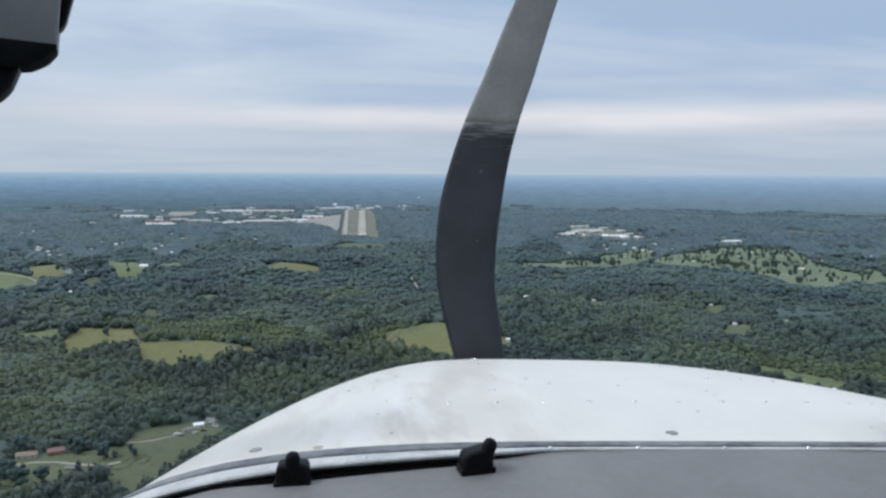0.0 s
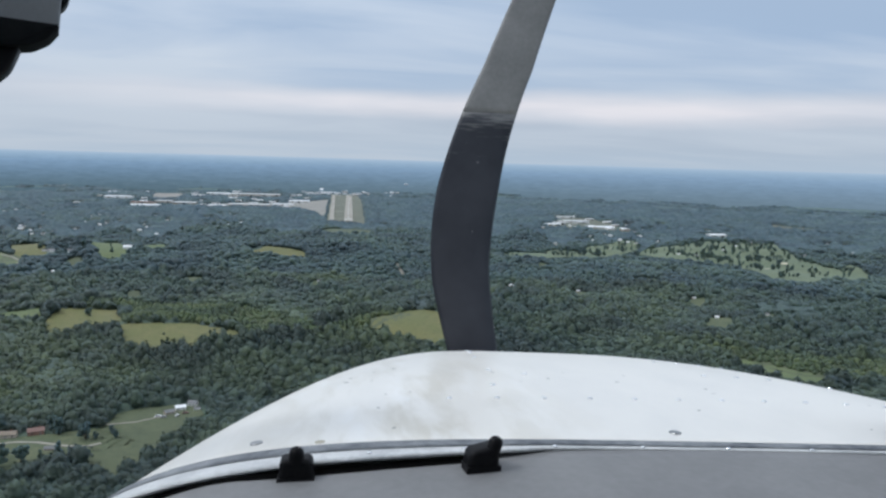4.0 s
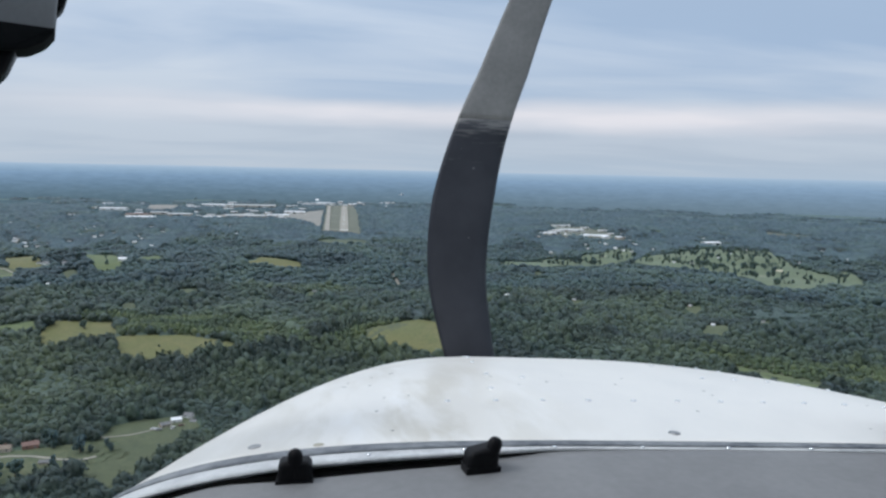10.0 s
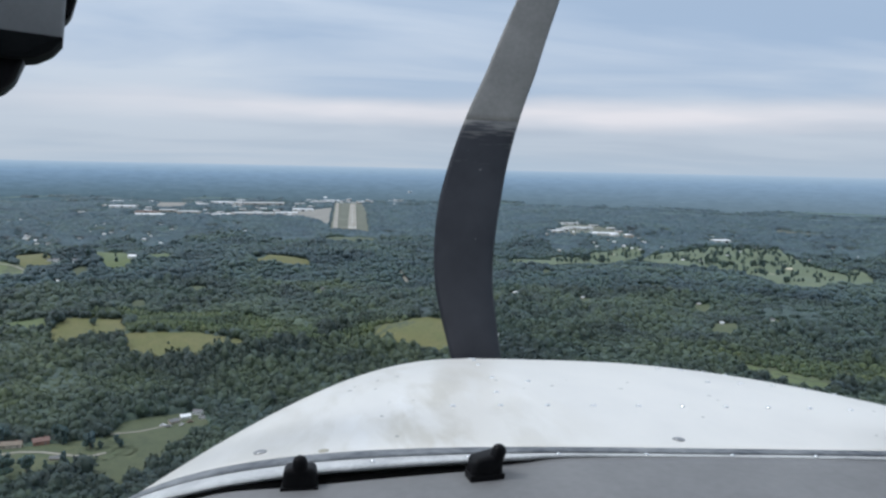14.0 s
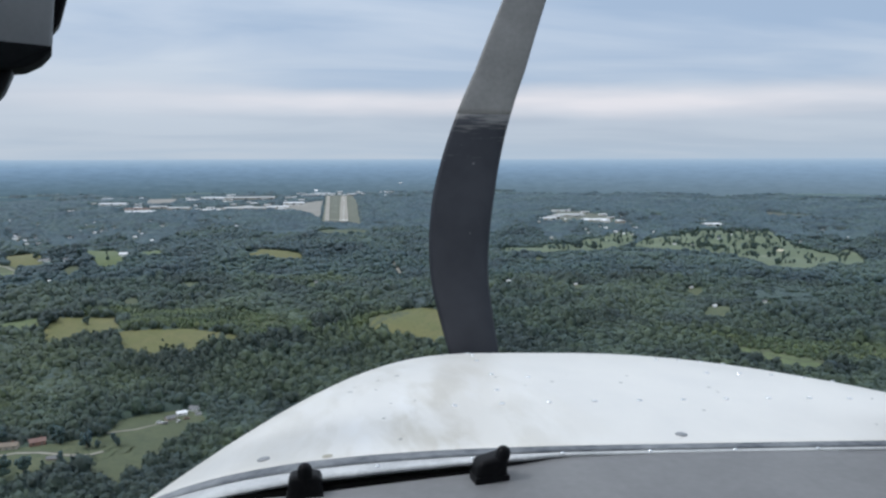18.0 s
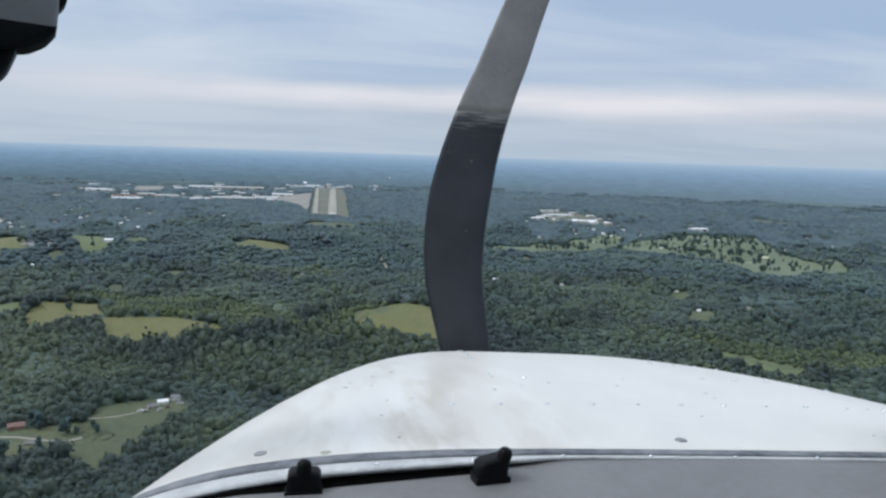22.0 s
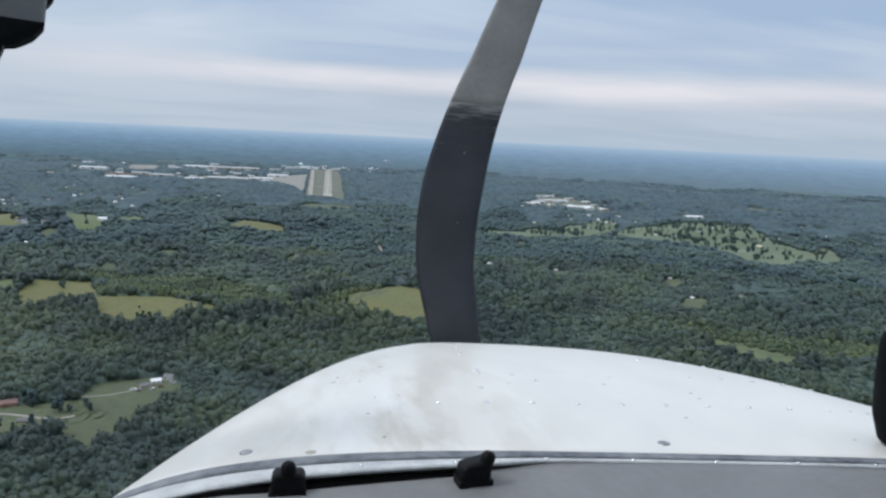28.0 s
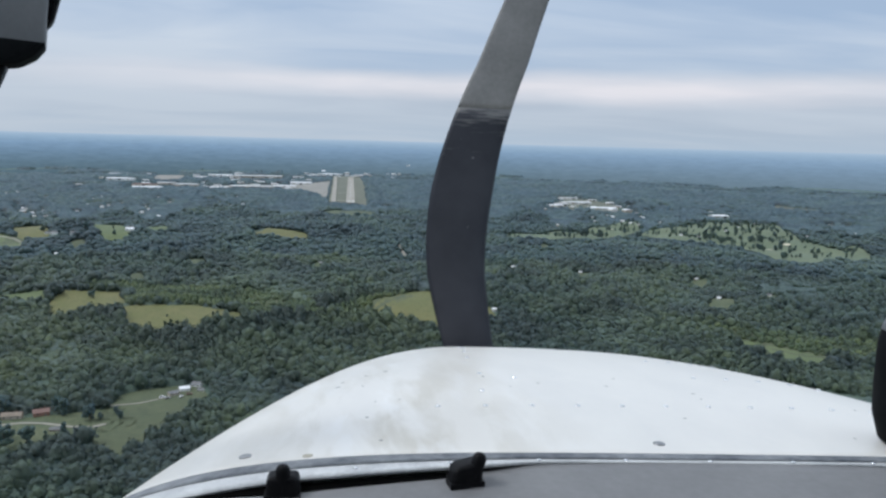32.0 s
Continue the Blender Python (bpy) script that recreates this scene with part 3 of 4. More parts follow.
runway = lane([(5.3, 768), (6.8, 960), (8.0, 1115), (9.2, 1268)], 9.0, M_CONCRETE, "long weathered pale runway with white markings", "runway", 1.1, "runway")
lane([(-11.7, 772), (-13.0, 960), (-14.2, 1115), (-15.4, 1276)], 4.8, M_CONCRETE, "pale taxiway parallel to the runway", "taxiway", 1.1, "taxiway")
for y in (788, 880, 1000, 1140, 1262):
    lane([(-11, y), (5, y)], 4.0, M_ASPHALT, "short pale link between taxiway and runway", "taxiway", 1.0, "taxiway")
for k in range(6):
    stripe = drape("threshold_stripe", [(2.0 + k * 1.3, 773), (2.6 + k * 1.3, 773), (2.6 + k * 1.3, 785), (2.0 + k * 1.3, 785)], M_MARKING, 1.4, 0)
    stripe.parent = runway
for k in range(14):
    dash = drape("centre_dash", [(5.1 + k * 0.26, 800 + k * 31), (5.5 + k * 0.26, 800 + k * 31), (5.6 + k * 0.26, 815 + k * 31), (5.2 + k * 0.26, 815 + k * 31)], M_MARKING, 1.4, 0)
    dash.parent = runway
lane([(30.5, 449), (31.0, 432), (32.7, 412.7)], 1.6, M_GRAVEL, "straight pale country road through woods")
lane([(206, 352), (222, 362), (243, 366), (262, 372)], 1.6, M_GRAVEL, "pale country road past wooded houses")
lane([(-191.9, 436.7), (-174.6, 429.9), (-166.6, 421), (-164.6, 415.6), (-163.1, 408.7)], 1.3, M_GRAVEL, "pale curved gravel farm drive", "drive")
lane([(-53, 177), (-47, 178.5), (-42, 182), (-38.5, 188)], 0.6, M_GRAVEL, "worn track across a pasture", "track")
lane([(-74, 165), (-68.4, 167.0), (-63.7, 166.6), (-57, 164.2), (-52.9, 163.7), (-50.5, 165.5)], 0.9, M_GRAVEL, "pale gravel drive of a homestead", "drive")


# ---- buildings ----
def gable(name, x, y, w, d, h, wall, roof, label, category, group="", turn=0.0, chimney=False, detail=True):
    """A building with a pitched roof, door and windows on the near and far long walls."""
    thing = tagged(new(name), label, category, group)
    thing.matrix_basis = pose(x, y, float(lie(x, y)) + 0.1 + 0.0007 * math.hypot(x, y), 0, 0, turn)
    eaves, ridge = h * 0.62, h
    bm = bmesh.new()
    ends = [[bm.verts.new((s * w / 2, p, q)) for p, q in ((-d / 2, -0.6), (d / 2, -0.6), (d / 2, eaves), (0, ridge * 0.97), (-d / 2, eaves))] for s in (-1, 1)]
    bm.faces.new(ends[0][::-1])
    bm.faces.new(ends[1])
    for i in range(5):
        bm.faces.new((ends[0][i], ends[0][(i + 1) % 5], ends[1][(i + 1) % 5], ends[1][i]))
    bmesh.ops.recalc_face_normals(bm, faces=bm.faces[:])
    part("wall", bm, wall, thing)
    o = 0.06 * d
    t = 0.05 * h
    bm = bmesh.new()
    ends = [[bm.verts.new((s * (w / 2 + o), p, q)) for p, q in ((-d / 2 - o, eaves - 0.05 * h), (0, ridge), (d / 2 + o, eaves - 0.05 * h), (d / 2 + o, eaves - 0.05 * h + t), (0, ridge + t), (-d / 2 - o, eaves - 0.05 * h + t))] for s in (-1, 1)]
    bm.faces.new(ends[0][::-1])
    bm.faces.new(ends[1])
    for i in range(6):
        bm.faces.new((ends[0][i], ends[0][(i + 1) % 6], ends[1][(i + 1) % 6], ends[1][i]))
    bmesh.ops.recalc_face_normals(bm, faces=bm.faces[:])
    top = part("roof", bm, roof, thing)
    if chimney:
        part("chimney", block(w * 0.2, w * 0.2 + 0.25, -0.1, 0.15, ridge * 0.8, ridge * 1.2), M_BRICK_WALL, top)
    if detail:
        count = max(2, min(6, int(w / (h * 0.8))))
        for k in range(count):
            cx = (k + 0.5) / count * w - w / 2
            if k == count // 2:
                part("door", block(cx - 0.08 * h, cx + 0.08 * h, -d / 2 - 0.03, -d / 2 + 0.02, 0, eaves * 0.72), M_GREY_ROOF, thing)
            else:
                part("window", block(cx - 0.10 * h, cx + 0.10 * h, -d / 2 - 0.02, -d / 2 + 0.02, eaves * 0.36, eaves * 0.76), M_DARK_GLASS, thing)
    CLEAR.append([(x + sx * (w / 2 + 1.5), y + sy * (d / 2 + 1.8)) for sx, sy in ((-1, -1), (1, -1), (1, 1), (-1, 1))])
    return thing


def hall(x, y, w, d, h, wall, roof, label, category="hangar", group="airport buildings"):
    """A long low industrial hall: walls, flat-pitched overhanging roof with a ridge vent, big doors."""
    thing = tagged(new("industrial_hall"), label, category, group)
    thing.matrix_basis = pose(x, y, float(lie(x, y)) + 0.1 + 0.0007 * math.hypot(x, y))
    h *= 0.75
    part("wall", block(-w / 2, w / 2, -d / 2, d / 2, -0.8, h * 0.8), wall, thing)
    bm = bmesh.new()
    prof = ((-d / 2 - 0.3, h * 0.8), (0, h), (d / 2 + 0.3, h * 0.8), (d / 2 + 0.3, h * 0.86), (0, h * 1.06), (-d / 2 - 0.3, h * 0.86))
    ends = [[bm.verts.new((s * (w / 2 + 0.3), p, q)) for p, q in prof] for s in (-1, 1)]
    bm.faces.new(ends[0][::-1])
    bm.faces.new(ends[1])
    for i in range(6):
        bm.faces.new((ends[0][i], ends[0][(i + 1) % 6], ends[1][(i + 1) % 6], ends[1][i]))
    bmesh.ops.recalc_face_normals(bm, faces=bm.faces[:])
    top = part("roof", bm, roof, thing)
    part("ridge_vent", block(-w * 0.4, w * 0.4, -0.25, 0.25, h * 1.0, h * 1.12), roof, top)
    for k in range(max(2, int(w / 9))):
        cx = (k + 0.5) / max(2, int(w / 9)) * w - w / 2
        part("door", block(cx - 1.6, cx + 1.6, -d / 2 - 0.05, -d / 2 + 0.05, 0, h * 0.6), M_DARK_GLASS if k % 2 else M_TAN_WALL, thing)
    CLEAR.append([(x + sx * (w / 2 + 4), y + (d / 2 + 6 if sy > 0 else -d / 2 - 24)) for sx, sy in ((-1, -1), (1, -1), (1, 1), (-1, 1))])
    return thing


W, G, R = M_WHITE_ROOF, M_TAN_ROOF, M_RED_ROOF
for x, y, w, h, roof in ((-221.1, 985.5, 32.7, 3.7, W), (-279, 1089.8, 33.1, 3.3, W), (-323.4, 1261.2, 32.6, 2.9, W), (-184.6, 1031.6, 27.8, 3.9, G), (-213.9, 1052.5, 20.6, 3.2, G),
                         (-138.1, 982.3, 20.5, 2.9, W), (-102.1, 1005.8, 49.1, 3.0, G), (-64, 1029, 27.3, 3.0, W), (-47.9, 1108, 27.8, 4.1, W), (-179.1, 1282.6, 30.5, 3.8, W),
                         (-122.2, 1257.1, 74.4, 3.7, G), (-83.5, 1505.7, 28.9, 3.3, W), (-13.6, 1431.9, 23.2, 3.2, W), (-233.9, 1027.7, 27.9, 3.1, R)):
    hall(x - 12, y * 0.965, w, 9.0 + w * 0.25, h, M_WHITE_WALL if roof is W else M_TAN_WALL, roof,
         {id(W): "long low hall with a bright white sheet roof", id(G): "long low hall with a pale grey sheet roof", id(R): "long low hall with a red-brown roof"}[id(roof)])
rng = random.Random(17)
small = [hall(x, y, 9.0, 6.0, 2.4, wall, roof, label, "shed", "small airport sheds") for x, y, wall, roof, label in (
    (-250, 1010, M_WHITE_WALL, W, "small white-roofed airport shed"), (-160, 1000, M_WHITE_WALL, G, "small grey-roofed airport shed"), (-95, 1060, M_TAN_WALL, W, "small tan shed with a white roof"))]
for k in range(44):
    x, y = rng.uniform(-330, -45), rng.uniform(935, 1300)
    if k > 33:
        x, y = rng.uniform(195, 285), rng.uniform(715, 830)
    copy_thing(small[k % 3], pose(x, y, float(lie(x, y)) + 0.1 + 0.0007 * math.hypot(x, y), 0, 0, rng.choice((0, 0, 0, 90, 12))) @ Matrix.Scale(rng.uniform(0.6, 1.3), 4))
    CLEAR.append([(x - 7, y - 22), (x + 7, y - 22), (x + 7, y + 7), (x - 7, y + 7)])
for _ in range(30):
    x, y = rng.uniform(-70, 110), rng.uniform(1300, 1420)
    copy_thing(small[rng.choice((0, 0, 1, 2))], pose(x, y, float(lie(x, y)) + 1.6, 0, 0, rng.choice((0, 0, 90, 20))) @ Matrix.Scale(rng.uniform(0.4, 1.1), 4))
    CLEAR.append([(x - 6, y - 24), (x + 6, y - 24), (x + 6, y + 6), (x - 6, y + 6)])
x, y = 118.6, 1469.0
copy_thing(small[0], pose(x, y, float(far_height(x, y)), 0, 0, 0) @ Matrix.Scale(0.75, 4))     # lone white shed on the far slope
for x, y, w, h, roof in ((241.2, 777.4, 26.4, 3.0, G), (252, 730.8, 26.2, 2.3, W), (205.4, 735.9, 14.6, 2.3, W), (350.4, 684.5, 15.9, 3.4, W), (476.5, 1127.5, 14.4, 2.7, W), (247.2, 834.2, 19.2, 1.9, G)):
    hall(x, y, w, 6.0 + w * 0.25, h, M_WHITE_WALL, roof, "pale industrial hall among trees", "factory", "factory buildings")

HOUSES_WEST = ((-338.4, 850.1, 5.4), (-338.8, 873.6, 4.1), (-342.9, 833.2, 6.6), (-263.7, 878.3, 5.4), (-239.2, 814.6, 5.0), (-244.5, 869.3, 5.3), (-251.1, 638.4, 7.1), (-243.5, 634.9, 5.0),
               (-241.5, 650.6, 3.1), (-259.9, 721.6, 4.5), (-202.3, 691, 4.2), (-205.2, 682.8, 4.2), (-217.6, 657.9, 4.1), (-118.1, 731.5, 5.5), (-137.8, 831.7, 6.2), (-148.2, 824.8, 3.7),
               (-591.2, 1436.1, 9.1), (-42, 1449.4, 14.9), (15.8, 1449.9, 8.5), (35.9, 1410.5, 8.3))
HOUSES_EAST = ((106.6, 631.1, 3.8), (118.8, 619.7, 4.6), (133.4, 614.7, 3.7), (170.3, 599.3, 3.7), (142.6, 609.6, 2.8), (133.6, 1039.4, 6.2), (145.2, 1011.6, 4.5), (293.8, 722.5, 4.6),
               (291.7, 762.1, 4.8), (277.2, 702.3, 4.4), (301.5, 674.7, 3.3), (423.3, 683.5, 4.7), (413.6, 629.2, 5.5), (399.3, 588.3, 4.2), (337.4, 595.0, 5.0))
HOUSES_NEAR = ((-160, 446.2, 4.9), (-148.6, 443.8, 5.5), (-163.5, 446, 3.5), (85.6, 380.5, 3.4), (89.6, 377.5, 2.3), (116.4, 364.9, 2.8), (165.2, 340, 2.5), (54.5, 270.5, 2.4), (153.1, 293.5, 2.4),
               (-140.6, 393.6, 1.8), (-130.5, 381.3, 1.8), (-11.9, 386.8, 2.3), (180.4, 302.3, 2.6))
rng = random.Random(4)
for group, rows in (("houses west of the airfield", HOUSES_WEST), ("houses near the golf course", HOUSES_EAST), ("scattered houses in the woods", HOUSES_NEAR)):
    for x, y, w in rows:
        kind = rng.choice(((M_WHITE_WALL, M_WHITE_ROOF, "white house with a pale roof"), (M_WHITE_WALL, M_GREY_ROOF, "white house with a grey shingle roof"), (M_TAN_WALL, M_TAN_ROOF, "tan house with a pale roof")))
        w = max(1.5, w * 0.66)
        gable("house", x, y, w, w * 0.62, max(1.1, w * 0.42), kind[0], kind[1], kind[2] + " among trees", "house", group, rng.uniform(-25, 25), detail=y < 700)
kinds = [gable("house", x, y, 4.4, 2.8, 1.9, wall, roof, label + " in a far hamlet", "house", "far scattered houses", 10, detail=False)
         for x, y, wall, roof, label in ((-300, 800, M_WHITE_WALL, M_WHITE_ROOF, "white house with a pale roof"), (-280, 760, M_WHITE_WALL, M_GREY_ROOF, "white house with a grey roof"), (360, 720, M_TAN_WALL, M_TAN_ROOF, "tan house with a pale roof"))]
for a0, a1, r0, r1, count in ((-25, -13, 620, 980, 48), (2, 13, 1000, 1290, 16), (16, 36, 560, 960, 52), (-14, -4, 700, 900, 12), (8, 20, 640, 800, 14)):
    for _ in range(count):
        a, r = radians(rng.uniform(a0, a1)), rng.uniform(r0, r1)
        x, y, s = r * math.sin(a), r * math.cos(a), rng.uniform(0.35, 0.68)
        copy_thing(kinds[rng.choice((0, 0, 1, 2))], pose(x, y, float(lie(x, y)) + 0.1 + 0.0007 * r, 0, 0, rng.uniform(-60, 60)) @ Matrix.Scale(s, 4))
        CLEAR.append([(x - 2.5, y - 2.5), (x + 2.5, y - 2.5), (x + 2.5, y + 2.5), (x - 2.5, y + 2.5)])
gable("barn", -118.2, 441.4, 4.2, 2.8, 1.9, M_WHITE_WALL, M_WHITE_ROOF, "small white barn in a pasture", "barn")
gable("house", -71.3, 170.2, 4.0, 2.1, 1.35, M_TAN_WALL, M_BROWN_ROOF, "long low tan house with a brown roof on a rough lawn", "house", "homestead", 8, True)
gable("house", -66.0, 172.0, 3.2, 2.0, 1.4, M_BRICK_WALL, M_RED_ROOF, "brick house with a red-brown roof on a lawn", "house", "homestead", 24, True)
gable("barn", -38.6, 187.6, 2.4, 1.5, 1.1, M_WHITE_WALL, M_WHITE_ROOF, "white barn with a pale roof at a pasture's edge", "barn", "homestead", 20)
gable("house", -36.2, 190.6, 2.2, 1.5, 1.2, M_WHITE_WALL, M_GREY_ROOF, "white farmhouse with a grey roof at a pasture's edge", "house", "homestead", -15)
gable("barn", -40.6, 184.4, 2.3, 1.5, 1.0, M_TAN_WALL, M_GREY_ROOF, "grey-roofed tan barn in a farmyard", "barn", "homestead", 35)
gable("shed", -34.6, 187.2, 1.5, 1.0, 0.7, M_WHITE_WALL, M_GREY_ROOF, "small white shed in a farmyard", "shed", "homestead", 5)


def car(x, y, turn, paint, label):
    """A parked car: body, cabin with dark windows, four wheels."""
    thing = tagged(new("car"), label, "car", "cars in the farmyard")
    thing.matrix_basis = pose(x, y, float(lie(x, y)) + 0.30, 0, 0, turn)
    part("body", block(-0.74, 0.74, -0.29, 0.29, 0.09, 0.27, 0.05), paint, thing)
    bm = block(-0.48, 0.36, -0.25, 0.25, 0.27, 0.46, 0.03)
    for v in bm.verts:
        v.co.x *= 1 - 0.9 * max(0.0, v.co.z - 0.30)
    cabin = part("cabin", bm, M_DARK_GLASS, thing)
    part("roof", block(-0.34, 0.26, -0.22, 0.22, 0.455, 0.475, 0.006), paint, cabin)
    for sx in (-0.46, 0.46):
        for sy in (-0.28, 0.28):
            part("wheel", turned([(0.08, -0.03), (0.11, -0.02), (0.11, 0.02), (0.08, 0.03)], 12, pose(sx, sy, 0.11, 90)), M_RUBBER, thing)


for x, y, turn, paint, label in ((-42.6, 182.2, 12, M_WHITE_ROOF, "white car parked in a farmyard"), (-41.2, 181.4, 20, M_STEEL, "silver car parked in a farmyard"),
                                 (-38.4, 182.6, 70, M_WHITE_WALL, "pale van-like car parked beside a barn"), (-36.8, 184.2, 15, M_RED_ROOF, "dark red car parked in a farmyard")):
    car(x, y, turn, paint, label)
gable("shed", -59.4, 162.4, 2.6, 1.3, 0.8, M_TAN_WALL, M_GREY_ROOF, "low grey-roofed shed beside a drive", "shed", "homestead", 4)


# ---- trees ----
def ball(level):
    bm = bmesh.new()
    bmesh.ops.create_icosphere(bm, subdivisions=level, radius=1.0)
    v = np.array([tuple(p.co) for p in bm.verts])
    f = np.array([[p.index for p in q.verts] for q in bm.faces])
    bm.free()
    return v, f


def lumpy(level, seed, rough):
    """A crown: a dome broken into boughs, hollow places and a ragged foot. Verts and faces."""
    v, f = ball(level)
    out = []
    for p in v:
        q = Vector(p)
        k = noise.noise(q * 1.7 + Vector((seed * 3.1, 0, 0))) * rough + noise.noise(q * 3.9 + Vector((0, seed * 2.3, 0))) * rough * 0.75
        if level > 2:
            k += noise.noise(q * 8.5 + Vector((0, 0, seed))) * rough * 0.5
        q *= 1 + k
        q.z = q.z * (1.0 if q.z > 0 else 0.75)
        out.append(tuple(q))
    v = np.array(out)
    f = f[v[f][:, :, 2].mean(1) > -0.55]
    used = np.unique(f)
    back_to = np.zeros(len(v), int)
    back_to[used] = np.arange(len(used))
    return v[used], back_to[f]


def leafy(level, seed, count, size):
    """A crown with loose sprays of leaves standing out of it. Verts and faces."""
    v, f = lumpy(level, seed, 0.5)
    rng = np.random.default_rng(seed)
    if not count:
        return v, f
    v = v * (1.0 if count < 60 else 0.84)
    mid = v[f[rng.integers(0, len(f), count)]].mean(1) * rng.uniform(0.86, 1.26 if count < 60 else 1.42, (count, 1)) + rng.normal(0, 0.10, (count, 3))
    out = mid / np.linalg.norm(mid, axis=1, keepdims=True) + rng.normal(0, 0.5, (count, 3)) + (0, 0, 0.35)
    out /= np.linalg.norm(out, axis=1, keepdims=True)
    a = np.cross(out, rng.normal(size=(count, 3)))
    a /= np.linalg.norm(a, axis=1, keepdims=True)
    b = np.cross(out, a)
    k = size * rng.uniform(0.6, 1.4, (count, 1))
    tri = np.stack([mid + a * k, mid + (b * 0.9 - a * 0.6) * k, mid - (b * 0.9 + a * 0.6) * k], 1)
    return np.concatenate([v, tri.reshape(-1, 3)]), np.concatenate([f, np.arange(count * 3).reshape(-1, 3) + len(v)])


def clear_of_open_land(x, y):
    keep = np.ones(len(x), bool)
    for line in CLEAR:
        p = np.array(line)
        lo, hi = p.min(0), p.max(0)
        near = (x > lo[0] * 1.0 - 40) & (x < hi[0] + 40) & (y > lo[1] - 70) & (y < hi[1] + 10)
        idx = np.nonzero(near & keep)[0]
        far = 1.5 if line in GOLF else 0.55 if math.hypot(*p.mean(0)) > 400 else 1.0
        for k in (1.0, 1 + 0.013 * far, 1 + 0.026 * far, 1 + 0.036 * far):
            keep[idx[inside(line, x[idx] * k, y[idx] * k)]] = False
            idx = idx[keep[idx]]
    return keep


def woods(name, r0, r1, a0, a1, gap, size, level, count, seed, label, flat=1.0, sprays=60, spray=0.3, mat=None, within=None, ragged=0.0):
    """Woodland over a sector of the land, as one canopy of many single crowns."""
    rng = np.random.default_rng(seed)
    xs, ys = np.meshgrid(np.arange(-r1, r1, gap), np.arange(-r1 if a1 > 90 else 0, r1, gap))
    x = (xs + rng.uniform(-0.45, 0.45, xs.shape) * gap).ravel()
    y = (ys + rng.uniform(-0.45, 0.45, ys.shape) * gap).ravel()
    d, a = np.hypot(x, y), np.degrees(np.arctan2(x, y))
    a = np.where((a < a0) & (a1 > 180), a + 360, a)
    edge = r1 * (1 - ragged * (0.5 + 0.5 * np.sin(a * 0.9 + 1.3 * np.sin(a * 0.37))))
    ok = (d > r0) & (d < edge) & (a > a0) & (a < a1)
    x, y = x[ok], y[ok]
    ok = clear_of_open_land(x, y)
    for line in YOUNG:
        ok &= inside(line, x, y) == (line is within)
    x, y = x[ok], y[ok]
    kinds = [leafy(level, seed * 10 + k, sprays, spray) for k in range(count)]
    which = rng.integers(0, count, len(x))
    r = size * rng.uniform(0.68, 1.22, len(x)) * np.where(rng.random(len(x)) < 0.14, 1.45, 1.0)
    stand = 1 + 0.30 * np.sin(x / 13.0 + 2 * np.sin(y / 31.0)) * np.sin(y / 19.0 + 1.5 * np.sin(x / 27.0)) + 0.36 * np.sin(x / 37.0 + 1.2 * np.sin(y / 53.0)) * np.sin(y / 24.0 + 0.7)
    tall = flat * stand * r * rng.uniform(0.85, 1.2, len(x))
    lift = 0.5 * r * (1 - flat)
    turn = rng.uniform(0, math.tau, len(x))
    base = lie(x, y)
    vs, fs, at = [], [], 0
    for k, (v, f) in enumerate(kinds):
        i = np.nonzero(which == k)[0]
        c, s = np.cos(turn[i])[:, None], np.sin(turn[i])[:, None]
        px = (v[:, 0] * c - v[:, 1] * s) * r[i][:, None] + x[i][:, None]
        py = (v[:, 0] * s + v[:, 1] * c) * r[i][:, None] + y[i][:, None]
        pz = (v[:, 2] + 0.75) * tall[i][:, None] * 1.15 + lift[i][:, None] + base[i][:, None]
        vs.append(np.stack([px, py, pz], -1).reshape(-1, 3))
        fs.append((f[None] + (np.arange(len(i)) * len(v))[:, None, None]).reshape(-1, 3) + at)
        at += len(i) * len(v)
    ob = new(name, mesh_of(name, np.concatenate(vs), np.concatenate(fs)))
    ob.data.materials.append(mat or M_FOREST)
    return tagged(ob, label, "forest", kind="stuff")


